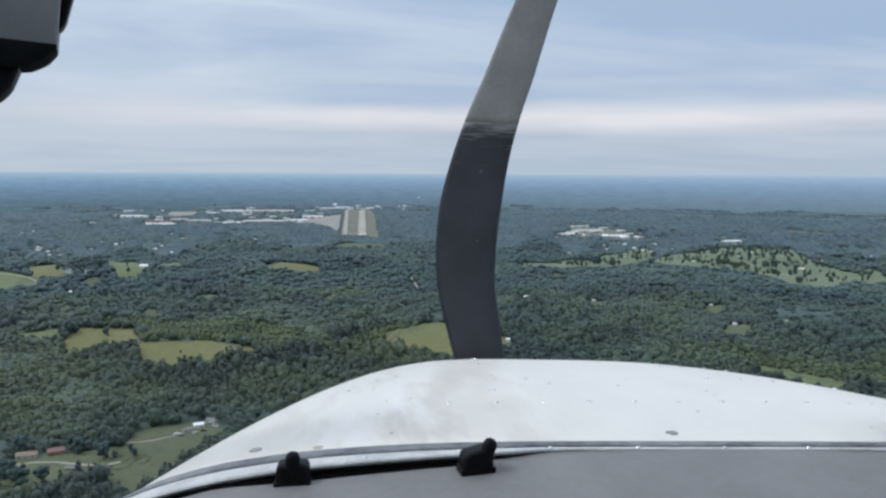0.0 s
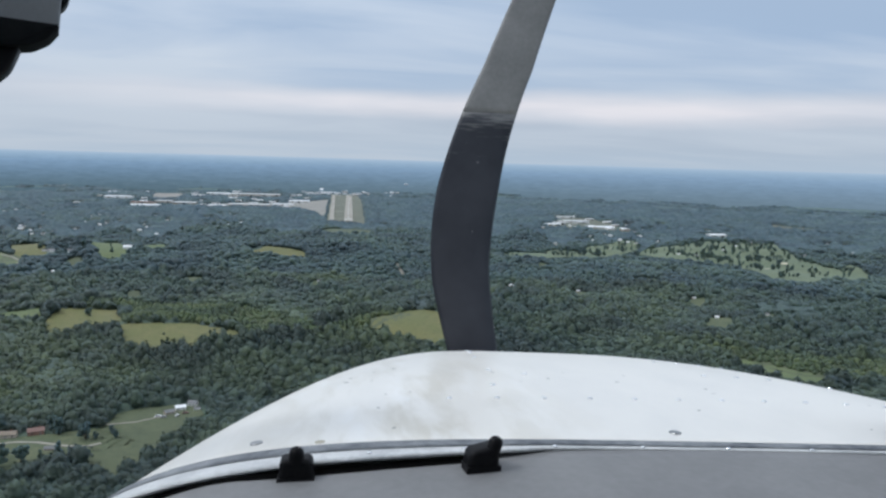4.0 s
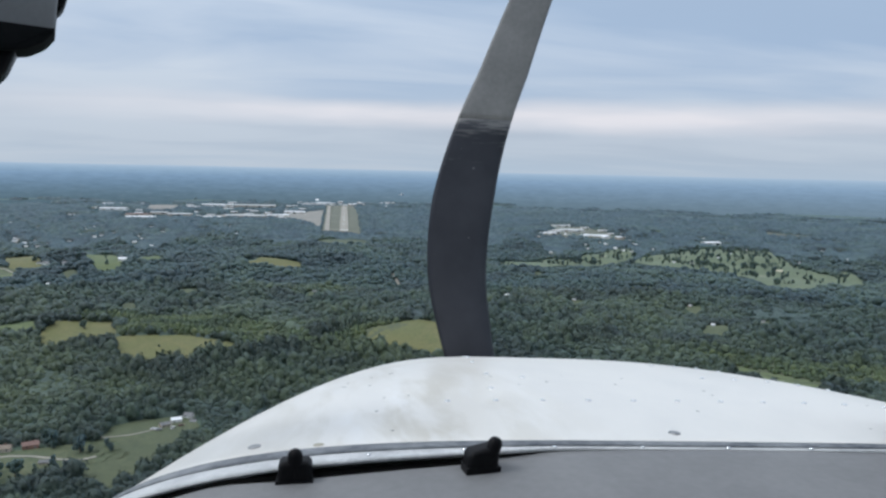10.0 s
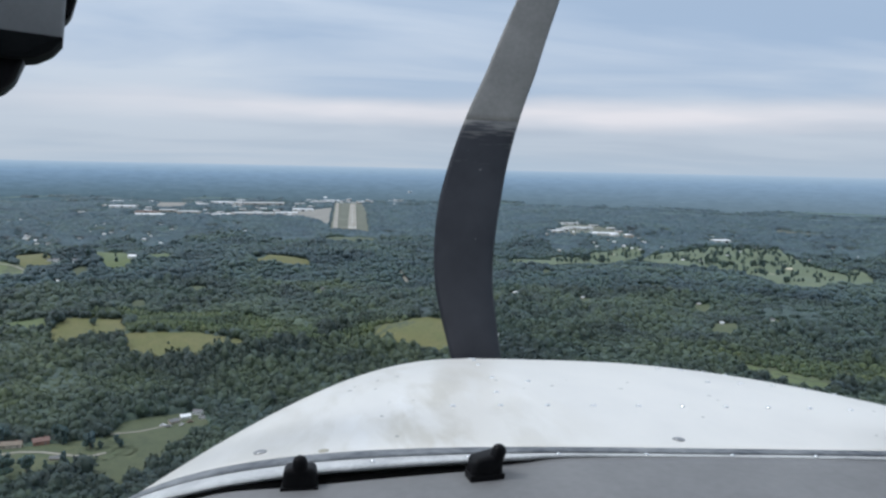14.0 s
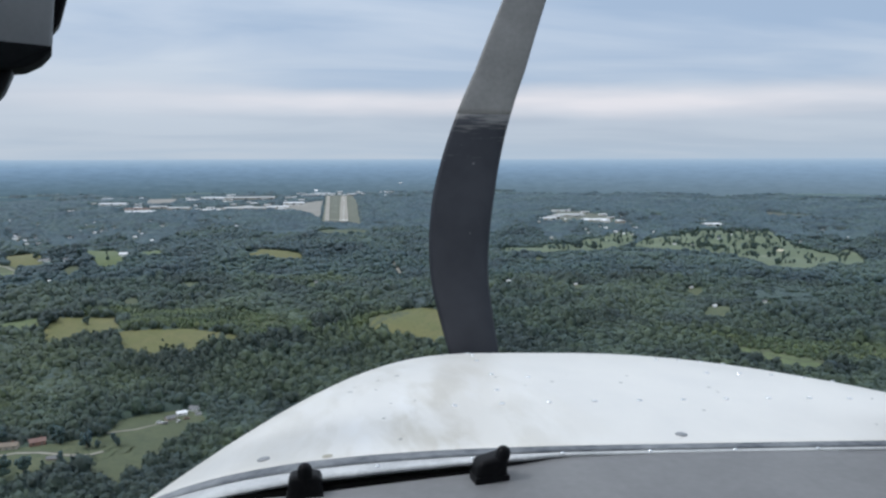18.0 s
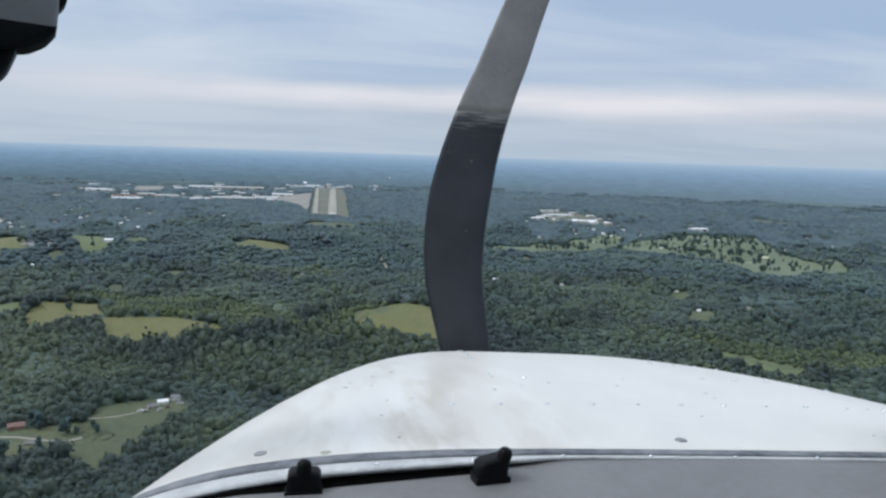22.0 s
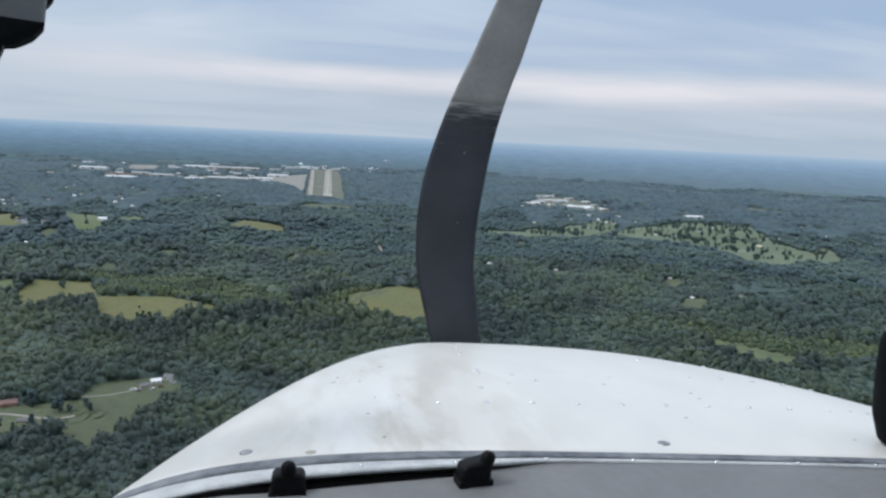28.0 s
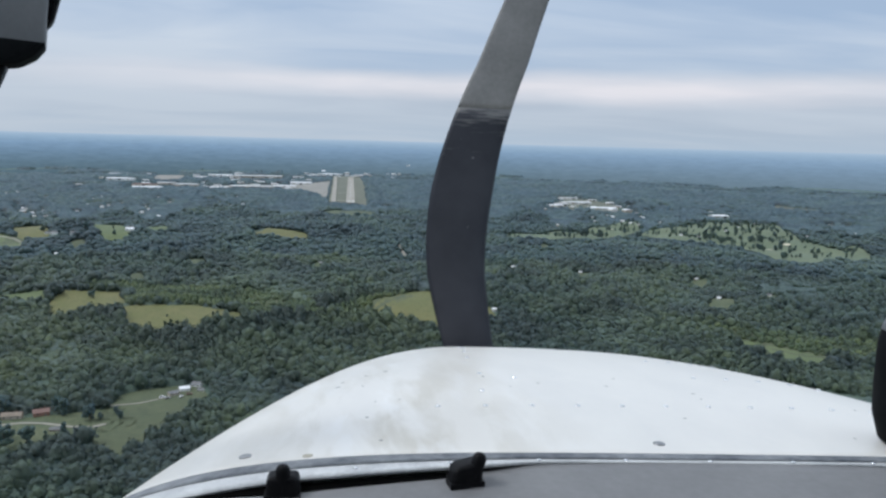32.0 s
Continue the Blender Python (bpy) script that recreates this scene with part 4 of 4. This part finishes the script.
def canopy(name, r0, r1, a0, a1, label, mat, high=3.1, uneven=0.8, cells=(290, 430)):
    """Woodland as one unbroken, lumpy roof of leaves, dropping to the ground at open land."""
    rng = np.random.default_rng(77)
    r = np.geomspace(r0, r1, cells[0])
    a = np.radians(np.linspace(a0, a1, cells[1]))
    rr, aa = np.meshgrid(r, a, indexing="ij")
    rr = rr * (1 + rng.uniform(-0.0011, 0.0011, rr.shape))
    aa = aa + rng.uniform(-0.0011, 0.0011, rr.shape)
    x, y = rr * np.sin(aa), rr * np.cos(aa)
    stand = 0.5 * np.sin(x / 19.0 + 2 * np.sin(y / 44.0)) * np.sin(y / 23.0 + 1.5 * np.sin(x / 37.0)) + 0.5 * np.sin(x / 53.0 + 1.2 * np.sin(y / 71.0)) * np.sin(y / 47.0 + 0.7)
    tall = high + uneven * (1.1 * stand + rng.uniform(-1.0, 1.0, x.shape) + 1.1 * (rng.random(x.shape) < 0.15))
    tall *= 0.42 + 0.58 * ease(r0 + 15, r0 + 130, rr) if high > 2 else 1 - 0.45 * ease(320, 430, rr)
    for line in YOUNG:
        tall = np.where(inside(line, x, y), 0.12, tall)
    keep = clear_of_open_land(x.ravel(), y.ravel()).reshape(x.shape)
    breaks = np.sin(x / 31.0 + 1.7 * np.sin(y / 61.0)) * np.sin(y / 26.0 + 1.3 * np.sin(x / 43.0)) + 0.5 * np.sin(x / 11.0 + y / 17.0) + rng.uniform(-0.3, 0.3, x.shape)
    keep &= breaks + 3.0 * ease(980, 1500, rr) < 2.0          # gaps show the glowing backdrop, standing in for thickening haze
    z = lie(x, y) + np.where(keep, tall, -0.9)
    i, j = np.meshgrid(np.arange(len(r) - 1), np.arange(len(a) - 1), indexing="ij")
    c = (i * len(a) + j).ravel()
    faces = np.stack([c, c + 1, c + 1 + len(a), c + len(a)], -1)
    faces = faces[keep.ravel()[faces].any(1)]
    ob = new(name, mesh_of(name, np.stack([x, y, z], -1).reshape(-1, 3), faces))
    ob.data.materials.append(mat)
    return tagged(ob, label, "forest", kind="stuff")


YOUNG = [
    soft_outline([(-104, 310), (-100, 322), (-63, 326), (-36, 312), (-12, 290), (-8, 262), (-30, 256), (-38, 278), (-79, 283), (-82, 306)], 0.05),
    soft_outline([(108, 250), (150, 240), (190, 222), (180, 205), (140, 215)], 0.05),
    soft_outline([(-10, 262), (5, 280), (22, 290), (26, 281), (10, 258)], 0.05),
]
for line in YOUNG:
    tagged(drape("scrub_grass", line, M_CROP), "rough yellow-green grass between young scrub", "grass", kind="structure")
    woods("young_woods", 180, 340, -32, 46, 1.75, 0.82, 1, 6, 20, "bright yellow-green young woods and scrub beside meadows", 0.85, 40, 0.32, M_YOUNG, line)
# farther crowns are also flatter, standing in for the softness of haze
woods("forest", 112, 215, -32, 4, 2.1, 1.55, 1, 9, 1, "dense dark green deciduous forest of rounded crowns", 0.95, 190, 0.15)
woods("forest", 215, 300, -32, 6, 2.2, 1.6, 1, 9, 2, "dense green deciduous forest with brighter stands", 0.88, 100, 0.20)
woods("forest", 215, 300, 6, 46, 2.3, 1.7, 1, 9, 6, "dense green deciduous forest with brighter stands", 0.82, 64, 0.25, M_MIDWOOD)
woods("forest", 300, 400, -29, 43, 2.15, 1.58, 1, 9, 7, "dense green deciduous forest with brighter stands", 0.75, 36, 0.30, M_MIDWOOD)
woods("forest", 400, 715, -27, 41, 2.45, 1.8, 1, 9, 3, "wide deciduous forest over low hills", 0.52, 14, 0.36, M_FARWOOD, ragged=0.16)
# sheet added under the crowns so that their gaps stay light
canopy("understory", 112, 626, -27, 41, "leafy sheet added to lighten the dark gaps between the crowns", M_MIDWOOD, 1.35, 0.34, (210, 270))
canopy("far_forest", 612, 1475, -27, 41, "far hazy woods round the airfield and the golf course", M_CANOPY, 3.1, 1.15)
woods("forest", 0, 112, 46, 328, 4.4, 2.9, 1, 6, 11, "dense dark green deciduous forest of rounded crowns", 0.9, 10, 0.3)
woods("forest", 112, 620, 46, 328, 11.0, 6.2, 1, 5, 8, "dark green woods", 0.5, 0)
woods("forest", 0, 112, -32, 46, 3.0, 2.0, 1, 6, 9, "dense dark green deciduous forest of rounded crowns", 0.95, 20, 0.26)


def tree_kind(seed, slim):
    """A single tree: tapered trunk with limbs, and a crown of many ragged clumps."""
    rng = random.Random(seed)
    thing = tagged(new("tree"), "single dark green tree standing on open grass", "tree", "single trees")
    bm = turned([(0.10, -0.2), (0.075, 0.3), (0.055, 0.9), (0.02, 1.6)], 8)
    for k in range(4):
        a = k * 1.6 + rng.random()
        limb = turned([(0.035, 0), (0.02, 0.4), (0.008, 0.8)], 6, pose(0, 0, 0.6 + 0.15 * k, 0, 45, math.degrees(a)))
        me = bpy.data.meshes.new("limb")
        limb.to_mesh(me)
        limb.free()
        bm.from_mesh(me)
        bpy.data.meshes.remove(me)
    part("trunk", bm, M_BARK, thing)
    vs, fs, at = [], [], 0
    for k in range(24):
        v, f = leafy(1, seed * 30 + k, 34, 0.40)
        h = rng.uniform(0.3, 2.2)
        reach = (0.75 if not slim else 0.42) * math.sqrt(max(0.05, 1 - ((h - 1.3) / 1.3) ** 2))
        a = rng.uniform(0, math.tau)
        c = np.array((reach * math.cos(a) * rng.uniform(0.3, 1), reach * math.sin(a) * rng.uniform(0.3, 1), h))
        vs.append(v * rng.uniform(0.22, 0.40) * (0.8 if slim else 1.0) + c)
        fs.append(f + at)
        at += len(v)
    crown = new("crown", mesh_of("crown", np.concatenate(vs), np.concatenate(fs)))
    crown.data.materials.append(M_TREE)
    crown.parent = thing
    return thing


KINDS = [tree_kind(1, False), tree_kind(2, True), tree_kind(3, False), tree_kind(4, True)]
placed = [0, 0, 0, 0]


def plant(x, y, size, kind):
    m = pose(x, y, float(lie(x, y)) + 0.0007 * math.hypot(x, y), 0, 0, (x * 37 + y * 11) % 360) @ Matrix.Scale(size, 4)
    if placed[kind]:
        copy_thing(KINDS[kind], m)
    else:
        KINDS[kind].matrix_basis = m
    placed[kind] = 1


rng = random.Random(9)
for line in FAIRWAYS:
    outline = soft_outline(line)
    xs, ys = [p[0] for p in outline], [p[1] for p in outline]
    for _ in range((205, 78, 50, 10)[FAIRWAYS.index(line)]):
        x, y = rng.uniform(min(xs), max(xs)), rng.uniform(min(ys), max(ys))
        if inside(outline, np.array([x]), np.array([y]))[0]:
            for k in range(rng.choice((1, 1, 2, 3))):
                plant(x + rng.uniform(-4, 4) * (k > 0), y + rng.uniform(-4, 4) * (k > 0), rng.uniform(0.75, 1.4), rng.randrange(4))
vs, fs, at = [], [], 0
for (x0, y0), (x1, y1), count in (((236, 556), (292, 470), 26), ((262, 590), (318, 520), 26), ((252, 470), (300, 442), 16), ((292, 612), (338, 568), 18), ((258, 520), (270, 425), 18),
                                  ((120, 505), (190, 562), 14), ((176, 540), (238, 600), 16), ((300, 540), (312, 470), 12)):
    for k in range(count):
        t = (k + rng.uniform(-0.4, 0.4)) / count
        x, y, size = x0 + (x1 - x0) * t + rng.gauss(0, 3.0), y0 + (y1 - y0) * t + rng.gauss(0, 4.0), rng.uniform(0.9, 1.65)
        for p in KINDS[rng.randrange(4)].children:
            me = p.data
            v = np.zeros(len(me.vertices) * 3, np.float32)
            me.vertices.foreach_get("co", v)
            me.calc_loop_triangles()
            f = np.zeros(len(me.loop_triangles) * 3, np.int32)
            me.loop_triangles.foreach_get("vertices", f)
            vs.append(v.reshape(-1, 3) * size + np.array((x, y, float(lie(x, y)) + 0.0007 * math.hypot(x, y))))
            fs.append(f.reshape(-1, 3) + at)
            at += len(me.vertices)
belts = new("tree_belts", mesh_of("tree_belts", np.concatenate(vs), np.concatenate(fs)))
belts.data.materials.append(M_TREE)
tagged(belts, "loose belts of dark trees between golf fairways", "trees", kind="stuff")
for x, y, s in ((-73, 155, 1.3), (-70.5, 153.8, 1.1), (-66, 153.5, 1.4), (-62.5, 155.2, 1.2), (-59.8, 157.4, 0.9), (-57.5, 160.8, 0.8), (-62.8, 173.8, 1.2), (-55.8, 171.5, 0.7), (-52.5, 168.5, 0.8),
                (-50.2, 172, 0.6), (-74, 173, 1.3), (-48.5, 169, 0.9), (-94, 297, 1.0), (-71, 158.5, 1.6), (-69, 157.2, 1.5), (-67.3, 158.2, 1.4), (-56.5, 158, 1.3), (-54.5, 168, 1.2), (-61, 171, 1.3), (-152, 448, 1.6), (-156, 452, 1.6), (-145, 452, 1.8),
                (-141, 440, 2.2), (-168, 452, 1.7), (-124, 432, 1.3), (-60, 266, 0.5), (-47, 262, 0.5), (-131, 455, 1.2)):
    plant(x, y, s, int(abs(x)) % 4)

# from the plan to a size that the camera's clipping distance allows
for ob in list(scene.collection.objects):
    if ob.parent is None and ob not in (cam, sun):
        ob.matrix_basis = Matrix.Scale(LAND, 4) @ ob.matrix_basis

# ---- the aeroplane ----
plane = tagged(new("light_aeroplane"), "white single-engined light aeroplane seen from its cockpit, in flight", "aeroplane")
plane.matrix_basis = pose(0, 0, EYE, 0.45, 0.45, -0.90)
MID, REAR, NOSE = 0.372, 0.647, 1.633          # centre line, windscreen foot and nose, from the eye
HALF_REAR, HALF_NOSE, ROUND, DROP, LEAN = 0.608, 0.313, 3.82, 0.196, -0.0238


def skin(u, s):
    """A point of the cowling: u across from -1 to 1, s from the windscreen forward."""
    w = HALF_REAR + (HALF_NOSE - HALF_REAR) * s
    x = u * w
    top = -0.2619 - 0.1704 * s + 0.1189 * s * (1 - s)
    z = top - DROP * (1 - max(0.0, 1 - abs(u) ** ROUND) ** (1 / ROUND)) + LEAN * x
    return Vector((MID + x, REAR + (NOSE - REAR) * s, z))


def skin_normal(u, s):
    a = skin(u + 0.01, s) - skin(u - 0.01, s)
    b = skin(u, s + 0.01) - skin(u, s - 0.01)
    return a.cross(b).normalized()


rows = []
for i in range(45):
    s = i / 40
    over = max(0.0, s - 1.0) / 0.1
    row = []
    for k in range(-48, 49):
        u = math.sin(k / 40 * math.pi / 2) if abs(k) <= 40 else math.copysign(1, k)
        p = skin(u, min(s, 1.0))
        if abs(k) > 40:
            p.z -= (abs(k) - 40) * 0.055
            p.x -= math.copysign((abs(k) - 40) ** 2 * 0.0012, k)
        if over > 0:
            p.y += 0.06 * math.sin(over * math.pi / 2)
            mid = Vector((MID, p.y, -0.62))
            p = p.lerp(mid, 0.32 * (1 - math.cos(over * math.pi / 2)))
        row.append(p)
    rows.append(row)
cowl = part("engine_cowling", thicken(grid(rows), 0.004), M_COWL, plane, "glossy white cowling with light stains and rivets", True)
front = [p for p in rows[-1]]
bm = bmesh.new()
hub = bm.verts.new((MID, NOSE + 0.06, -0.62))
edge = [bm.verts.new(p) for p in front]
for a, b in zip(edge, edge[1:]):
    bm.faces.new((hub, a, b))
bm.faces.new((hub, edge[-1], edge[0]))
part("nose_bowl", thicken(bm, 0.004), M_COWL, plane)


def rivet(u, s, r, name="rivet", mat=M_CHROME, squash=0.5):
    m = Matrix.Translation(skin(u, s)) @ skin_normal(u, s).to_track_quat("Z", "Y").to_matrix().to_4x4()
    return part(name, turned([(r, -0.001), (r, r * squash * 0.5), (r * 0.75, r * squash), (r * 0.2, r * squash * 1.15)], 12, m), mat, cowl, smooth=True)


for k in range(-4, 9):
    rivet(-0.046 + k * 0.0985, 0.18 + 0.002 * k, 0.0031)
for u, s in ((-0.333, 0.371), (-0.24, 0.34), (-0.353, 0.55), (-0.353, 0.672), (-0.345, 0.76), (-0.35, 0.86), (-0.353, 0.95), (0.30, 0.372), (0.40, 0.372), (0.50, 0.372), (0.60, 0.372),
             (0.43, 0.559), (0.52, 0.56), (0.61, 0.56), (0.34, 0.56), (-0.34, 0.25), (0.70, 0.375)):
    rivet(u, s, 0.0033)
chips = plain("chipped_paint", (0.22, 0.22, 0.21), (0.36, 0.355, 0.34), 80.0, 0.8)
rng = random.Random(12)
for _ in range(22):
    rivet(rng.uniform(-0.75, 0.8), rng.uniform(0.05, 0.42), rng.uniform(0.0012, 0.0034), "paint_chip", chips, 0.06)
for u, s in ((-0.741, 0.042), (-0.061, 0.040), (0.62, 0.042)):
    rim = rivet(u, s, 0.0060, "fastener", M_STEEL, 0.25)
    tagged(rim, "round slotted steel fastener")
rivet(-0.635, 0.022, 0.005, "rust_spot", plain("rust", (0.36, 0.335, 0.27), (0.50, 0.47, 0.38), 60.0, 0.9), 0.1)


def strip(s0, s1, lift, u0=-0.97, u1=0.96, count=90, widen=0.0):
    """A narrow band along the windscreen's foot; widen: how much broader it grows on the near side."""
    def aft(u):
        return s0 - widen * max(0.0, -0.30 - u) ** 0.7
    return thicken(grid([[skin(u, aft(u) + (s1 - aft(u)) * j / 3) + Vector((0, 0, lift)) for u in [u0 + (u1 - u0) * k / count for k in range(count + 1)]] for j in range(4)]), 0.003)


part("windscreen_seal", strip(-0.0075, 0.0062, 0.0022, widen=0.012), M_SEAL, plane, "dark grey sealant line", True)
trim = part("windscreen_trim", strip(-0.0135, -0.0077, 0.001, widen=0.052), M_RETAINER, plane, "scuffed pale metal trim", True)

for k in range(11):
    u = -0.55 + k * 0.135
    spot = skin(u, -0.0105 - 0.03 * max(0.0, -0.30 - u) ** 0.7) + Vector((0, 0, 0.001))
    part("screw", turned([(0.0022, -0.001), (0.0022, 0.0006), (0.0014, 0.0013), (0.0004, 0.0015)], 10, Matrix.Translation(spot)), M_CHROME, trim, smooth=True)


def shelf(x):
    """Height of the glareshield across the cockpit."""
    return -0.2626 + 0.0034 * float(ease(0.13, 0.22, x)) - 0.076 * (x - 0.22) ** 2 - 0.88 * max(0.0, -0.08 - x) ** 1.5


rows = []
for j in range(17):
    k = j / 16
    row = []
    for i in range(61):
        x = -0.152 + i / 60 * 1.137
        y = 0.634 + 0.0085 * float(ease(0.10, 0.16, x)) - 0.010 * max(0.0, (-0.10 - x) / 0.052) ** 2 - k * 0.40
        row.append((x, y, shelf(x) - (0.05 * (k - 0.9) if k > 0.9 else 0)))
    rows.append(row)
part("glareshield", thicken(grid(rows), 0.012), M_VINYL, plane, "grey grained vinyl glareshield", True)
slot = [-0.150 + i * 0.0055 for i in range(49)]
# flat black strip paints the darkness of the gap, no opening is cut
part("defroster_slot", thicken(grid([[(x, 0.6215 - 0.013 * max(0.0, (0.13 - x) / 0.16) + 0.004 - d * (0.008 + 0.045 * max(0.0, 0.11 - max(x, -0.03)) - 0.06 * max(0.0, -0.03 - x)), shelf(x) + 0.0012) for x in slot] for d in (1, 0)]), 0.001), M_SLOT, plane, "flat black strip standing in for the dark slot along the glareshield's edge")
part("panel", block(-0.22, 0.97, 0.20, 0.25, -0.62, -0.285, 0.01), M_BLACK, plane)

# two black clips on the glareshield's front edge, each a squat block with a round pin standing in it
for x, y, z, tilt in ((-0.026, 0.602, -0.2660, 0), (0.128, 0.606, -0.2590, 10)):
    bm = block(-0.0138, 0.0138, -0.010, 0.010, -0.004, 0.0155, 0.0048, segments=5)
    for v in bm.verts:
        h = max(0.0, v.co.z)
        v.co.x *= 1.0 - 4.0 * h
        if tilt:
            v.co.z += 0.20 * v.co.x * h / 0.0155
            v.co.x += 0.10 * h
    clip = part("clip", bm, M_BLACK, plane, "squat black plastic clip with a round pin", True)
    clip.matrix_basis = pose(x, y, z, 0, 0, tilt) @ Matrix.Scale(1.02, 4)
    stand = pose(0.0045 if tilt else 0, -0.004, 0, 0, tilt * 2.0, 0)
    part("knob", turned([(0.0060, 0.002), (0.0062, 0.016), (0.0062, 0.0190), (0.0057, 0.0215), (0.0044, 0.0237), (0.0024, 0.0249), (0.0006, 0.0252)], 20, stand), M_BLACK, clip, smooth=True)
    part("flange", block(-0.0150, 0.0148, -0.0108, 0.006, -0.006, 0.0008, 0.0006), M_BLACK, clip)

# unit hanging in the upper corner of the windscreen: a grey case over a black chamfered base, a foot below and an arm above
def profile(points, y0, y1, bevel):
    """A body with the outline of the points in x and z, from y0 to y1, its edges rounded."""
    bm = bmesh.new()
    near = [bm.verts.new((x, y0, z)) for x, z in points]
    far = [bm.verts.new((x, y1, z)) for x, z in points]
    bm.faces.new(near)
    bm.faces.new(far[::-1])
    for k in range(len(points)):
        bm.faces.new((near[k - 1], far[k - 1], far[k], near[k]))
    bmesh.ops.recalc_face_normals(bm, faces=bm.faces[:])
    bmesh.ops.bevel(bm, geom=bm.edges[:], offset=bevel, segments=4, affect="EDGES", profile=0.5)
    return bm


unit = part("overhead_unit", profile([(-0.13, 0.004), (-0.0035, 0.004), (0.0, 0.080), (-0.13, 0.080)], 0.0, 0.07, 0.004), M_BOX, plane, "dark grey plastic unit with a black foot", True)
unit.matrix_basis = pose(-0.255, 0.75, 0.098, 0, 3, 20)
part("underside", profile([(-0.13, -0.017), (-0.042, -0.017), (-0.026, -0.014), (-0.012, -0.0055), (-0.0035, 0.0055), (-0.0040, 0.0085), (-0.13, 0.0085)], -0.001, 0.069, 0.003), M_RUBBER, unit, smooth=True)
part("foot_knob", profile([(-0.13, -0.060), (-0.054, -0.050), (-0.043, -0.038), (-0.034, -0.014), (-0.13, -0.014)], 0.008, 0.055, 0.005), M_BLACK, unit, smooth=True)
part("arm", profile([(-0.004, 0.022), (0.003, 0.030), (0.010, 0.060), (0.022, 0.112), (0.022, 0.135), (-0.002, 0.082)], 0.015, 0.05, 0.004), M_BLACK, unit, smooth=True)

# black padded post by the right of the glareshield
post = part("device_mount", turned([(0.010, -0.075), (0.026, -0.062), (0.034, -0.035), (0.036, 0.0), (0.036, 0.040), (0.033, 0.055), (0.024, 0.062)], 24), M_RUBBER, plane, "rounded black rubber mount", True)
post.matrix_basis = pose(0.612, 0.70, -0.205)
# grey piece paints the light on the post's top into the colour
part("cap", turned([(0.034, 0.055), (0.030, 0.066), (0.014, 0.070)], 24), M_SEAL, post, smooth=True)

# propeller, standing still
prop = part("propeller_hub", turned([(0.055, -0.10), (0.07, -0.03), (0.07, 0.04), (0.045, 0.11), (0.012, 0.15)], 24, pose(MID, NOSE + 0.12, -0.70, -90, 0, 0)), M_STEEL, plane, smooth=True)


def bow(r):
    """Sideways bend of a blade at radius r, shaped to the camera's rolling-shutter view."""
    return -0.022 - 0.115 * math.sin(min(1.0, max(0.0, (r - 0.05) / 0.85)) * math.pi * 0.62) + 0.30 * max(0.0, r - 0.40) ** 1.45


def blade(sign, r0, r1, name, mat, parent, label=""):
    rows, turns = [], 14
    count = 26
    for i in range(count + 1):
        r = r0 + (r1 - r0) * i / count
        half = (0.045 + 0.030 * math.sin(min(1.0, r / 0.62) * math.pi * 0.5) - 0.030 * max(0.0, (r - 0.62) / 0.53)) * (1.0 if r < 1.12 else math.sqrt(max(0.06, 1 - ((r - 1.12) / 0.034) ** 2)))
        thick = 0.016 * (1 - r / 1.3) + 0.003
        twist = radians(34 - 20 * r)
        row = []
        for k in range(turns + 1):
            a = k / turns * math.tau
            c, t = half * math.cos(a), thick * math.sin(a)
            row.append((MID + sign * (bow(r) + c * math.cos(twist * 0.4) - t * math.sin(twist)), NOSE + 0.10 + c * math.sin(twist) * 0.6 + t, -0.70 + sign * r))
        rows.append(row)
    bm = grid(rows)
    for row in (rows[0], rows[-1]):
        bm.faces.new([bm.verts.new(p) for p in row[:-1]])
    bmesh.ops.remove_doubles(bm, verts=bm.verts[:], dist=0.0004)
    bmesh.ops.recalc_face_normals(bm, faces=bm.faces[:])
    return part(name, bm, mat, parent, label, True)


for sign in (1, -1):
    root = blade(sign, 0.03, 0.80, "blade", M_BLADE, prop, "matt black propeller blade with a grey outer part")
    blade(sign, 0.80, 1.15, "blade_tip", M_TIP, root, "worn grey outer part of the blade")

# the cabin round the eye: unseen walls added to close it and block light from behind
part("cabin_roof", block(-0.75, 1.15, -1.3, 0.30, 0.30, 0.34, 0.01), M_CABIN, plane)
part("cabin_floor", block(-0.75, 1.15, -1.3, 0.55, -1.10, -1.06, 0.01), M_CABIN, plane)
part("rear_wall", block(-0.75, 1.15, -1.34, -1.30, -1.10, 0.34), M_CABIN, plane)
part("side_wall", block(-0.75, -0.71, -1.3, 0.30, -1.10, -0.32), M_CABIN, plane)
part("side_wall", block(1.11, 1.15, -1.3, 0.30, -1.10, -0.32), M_CABIN, plane)
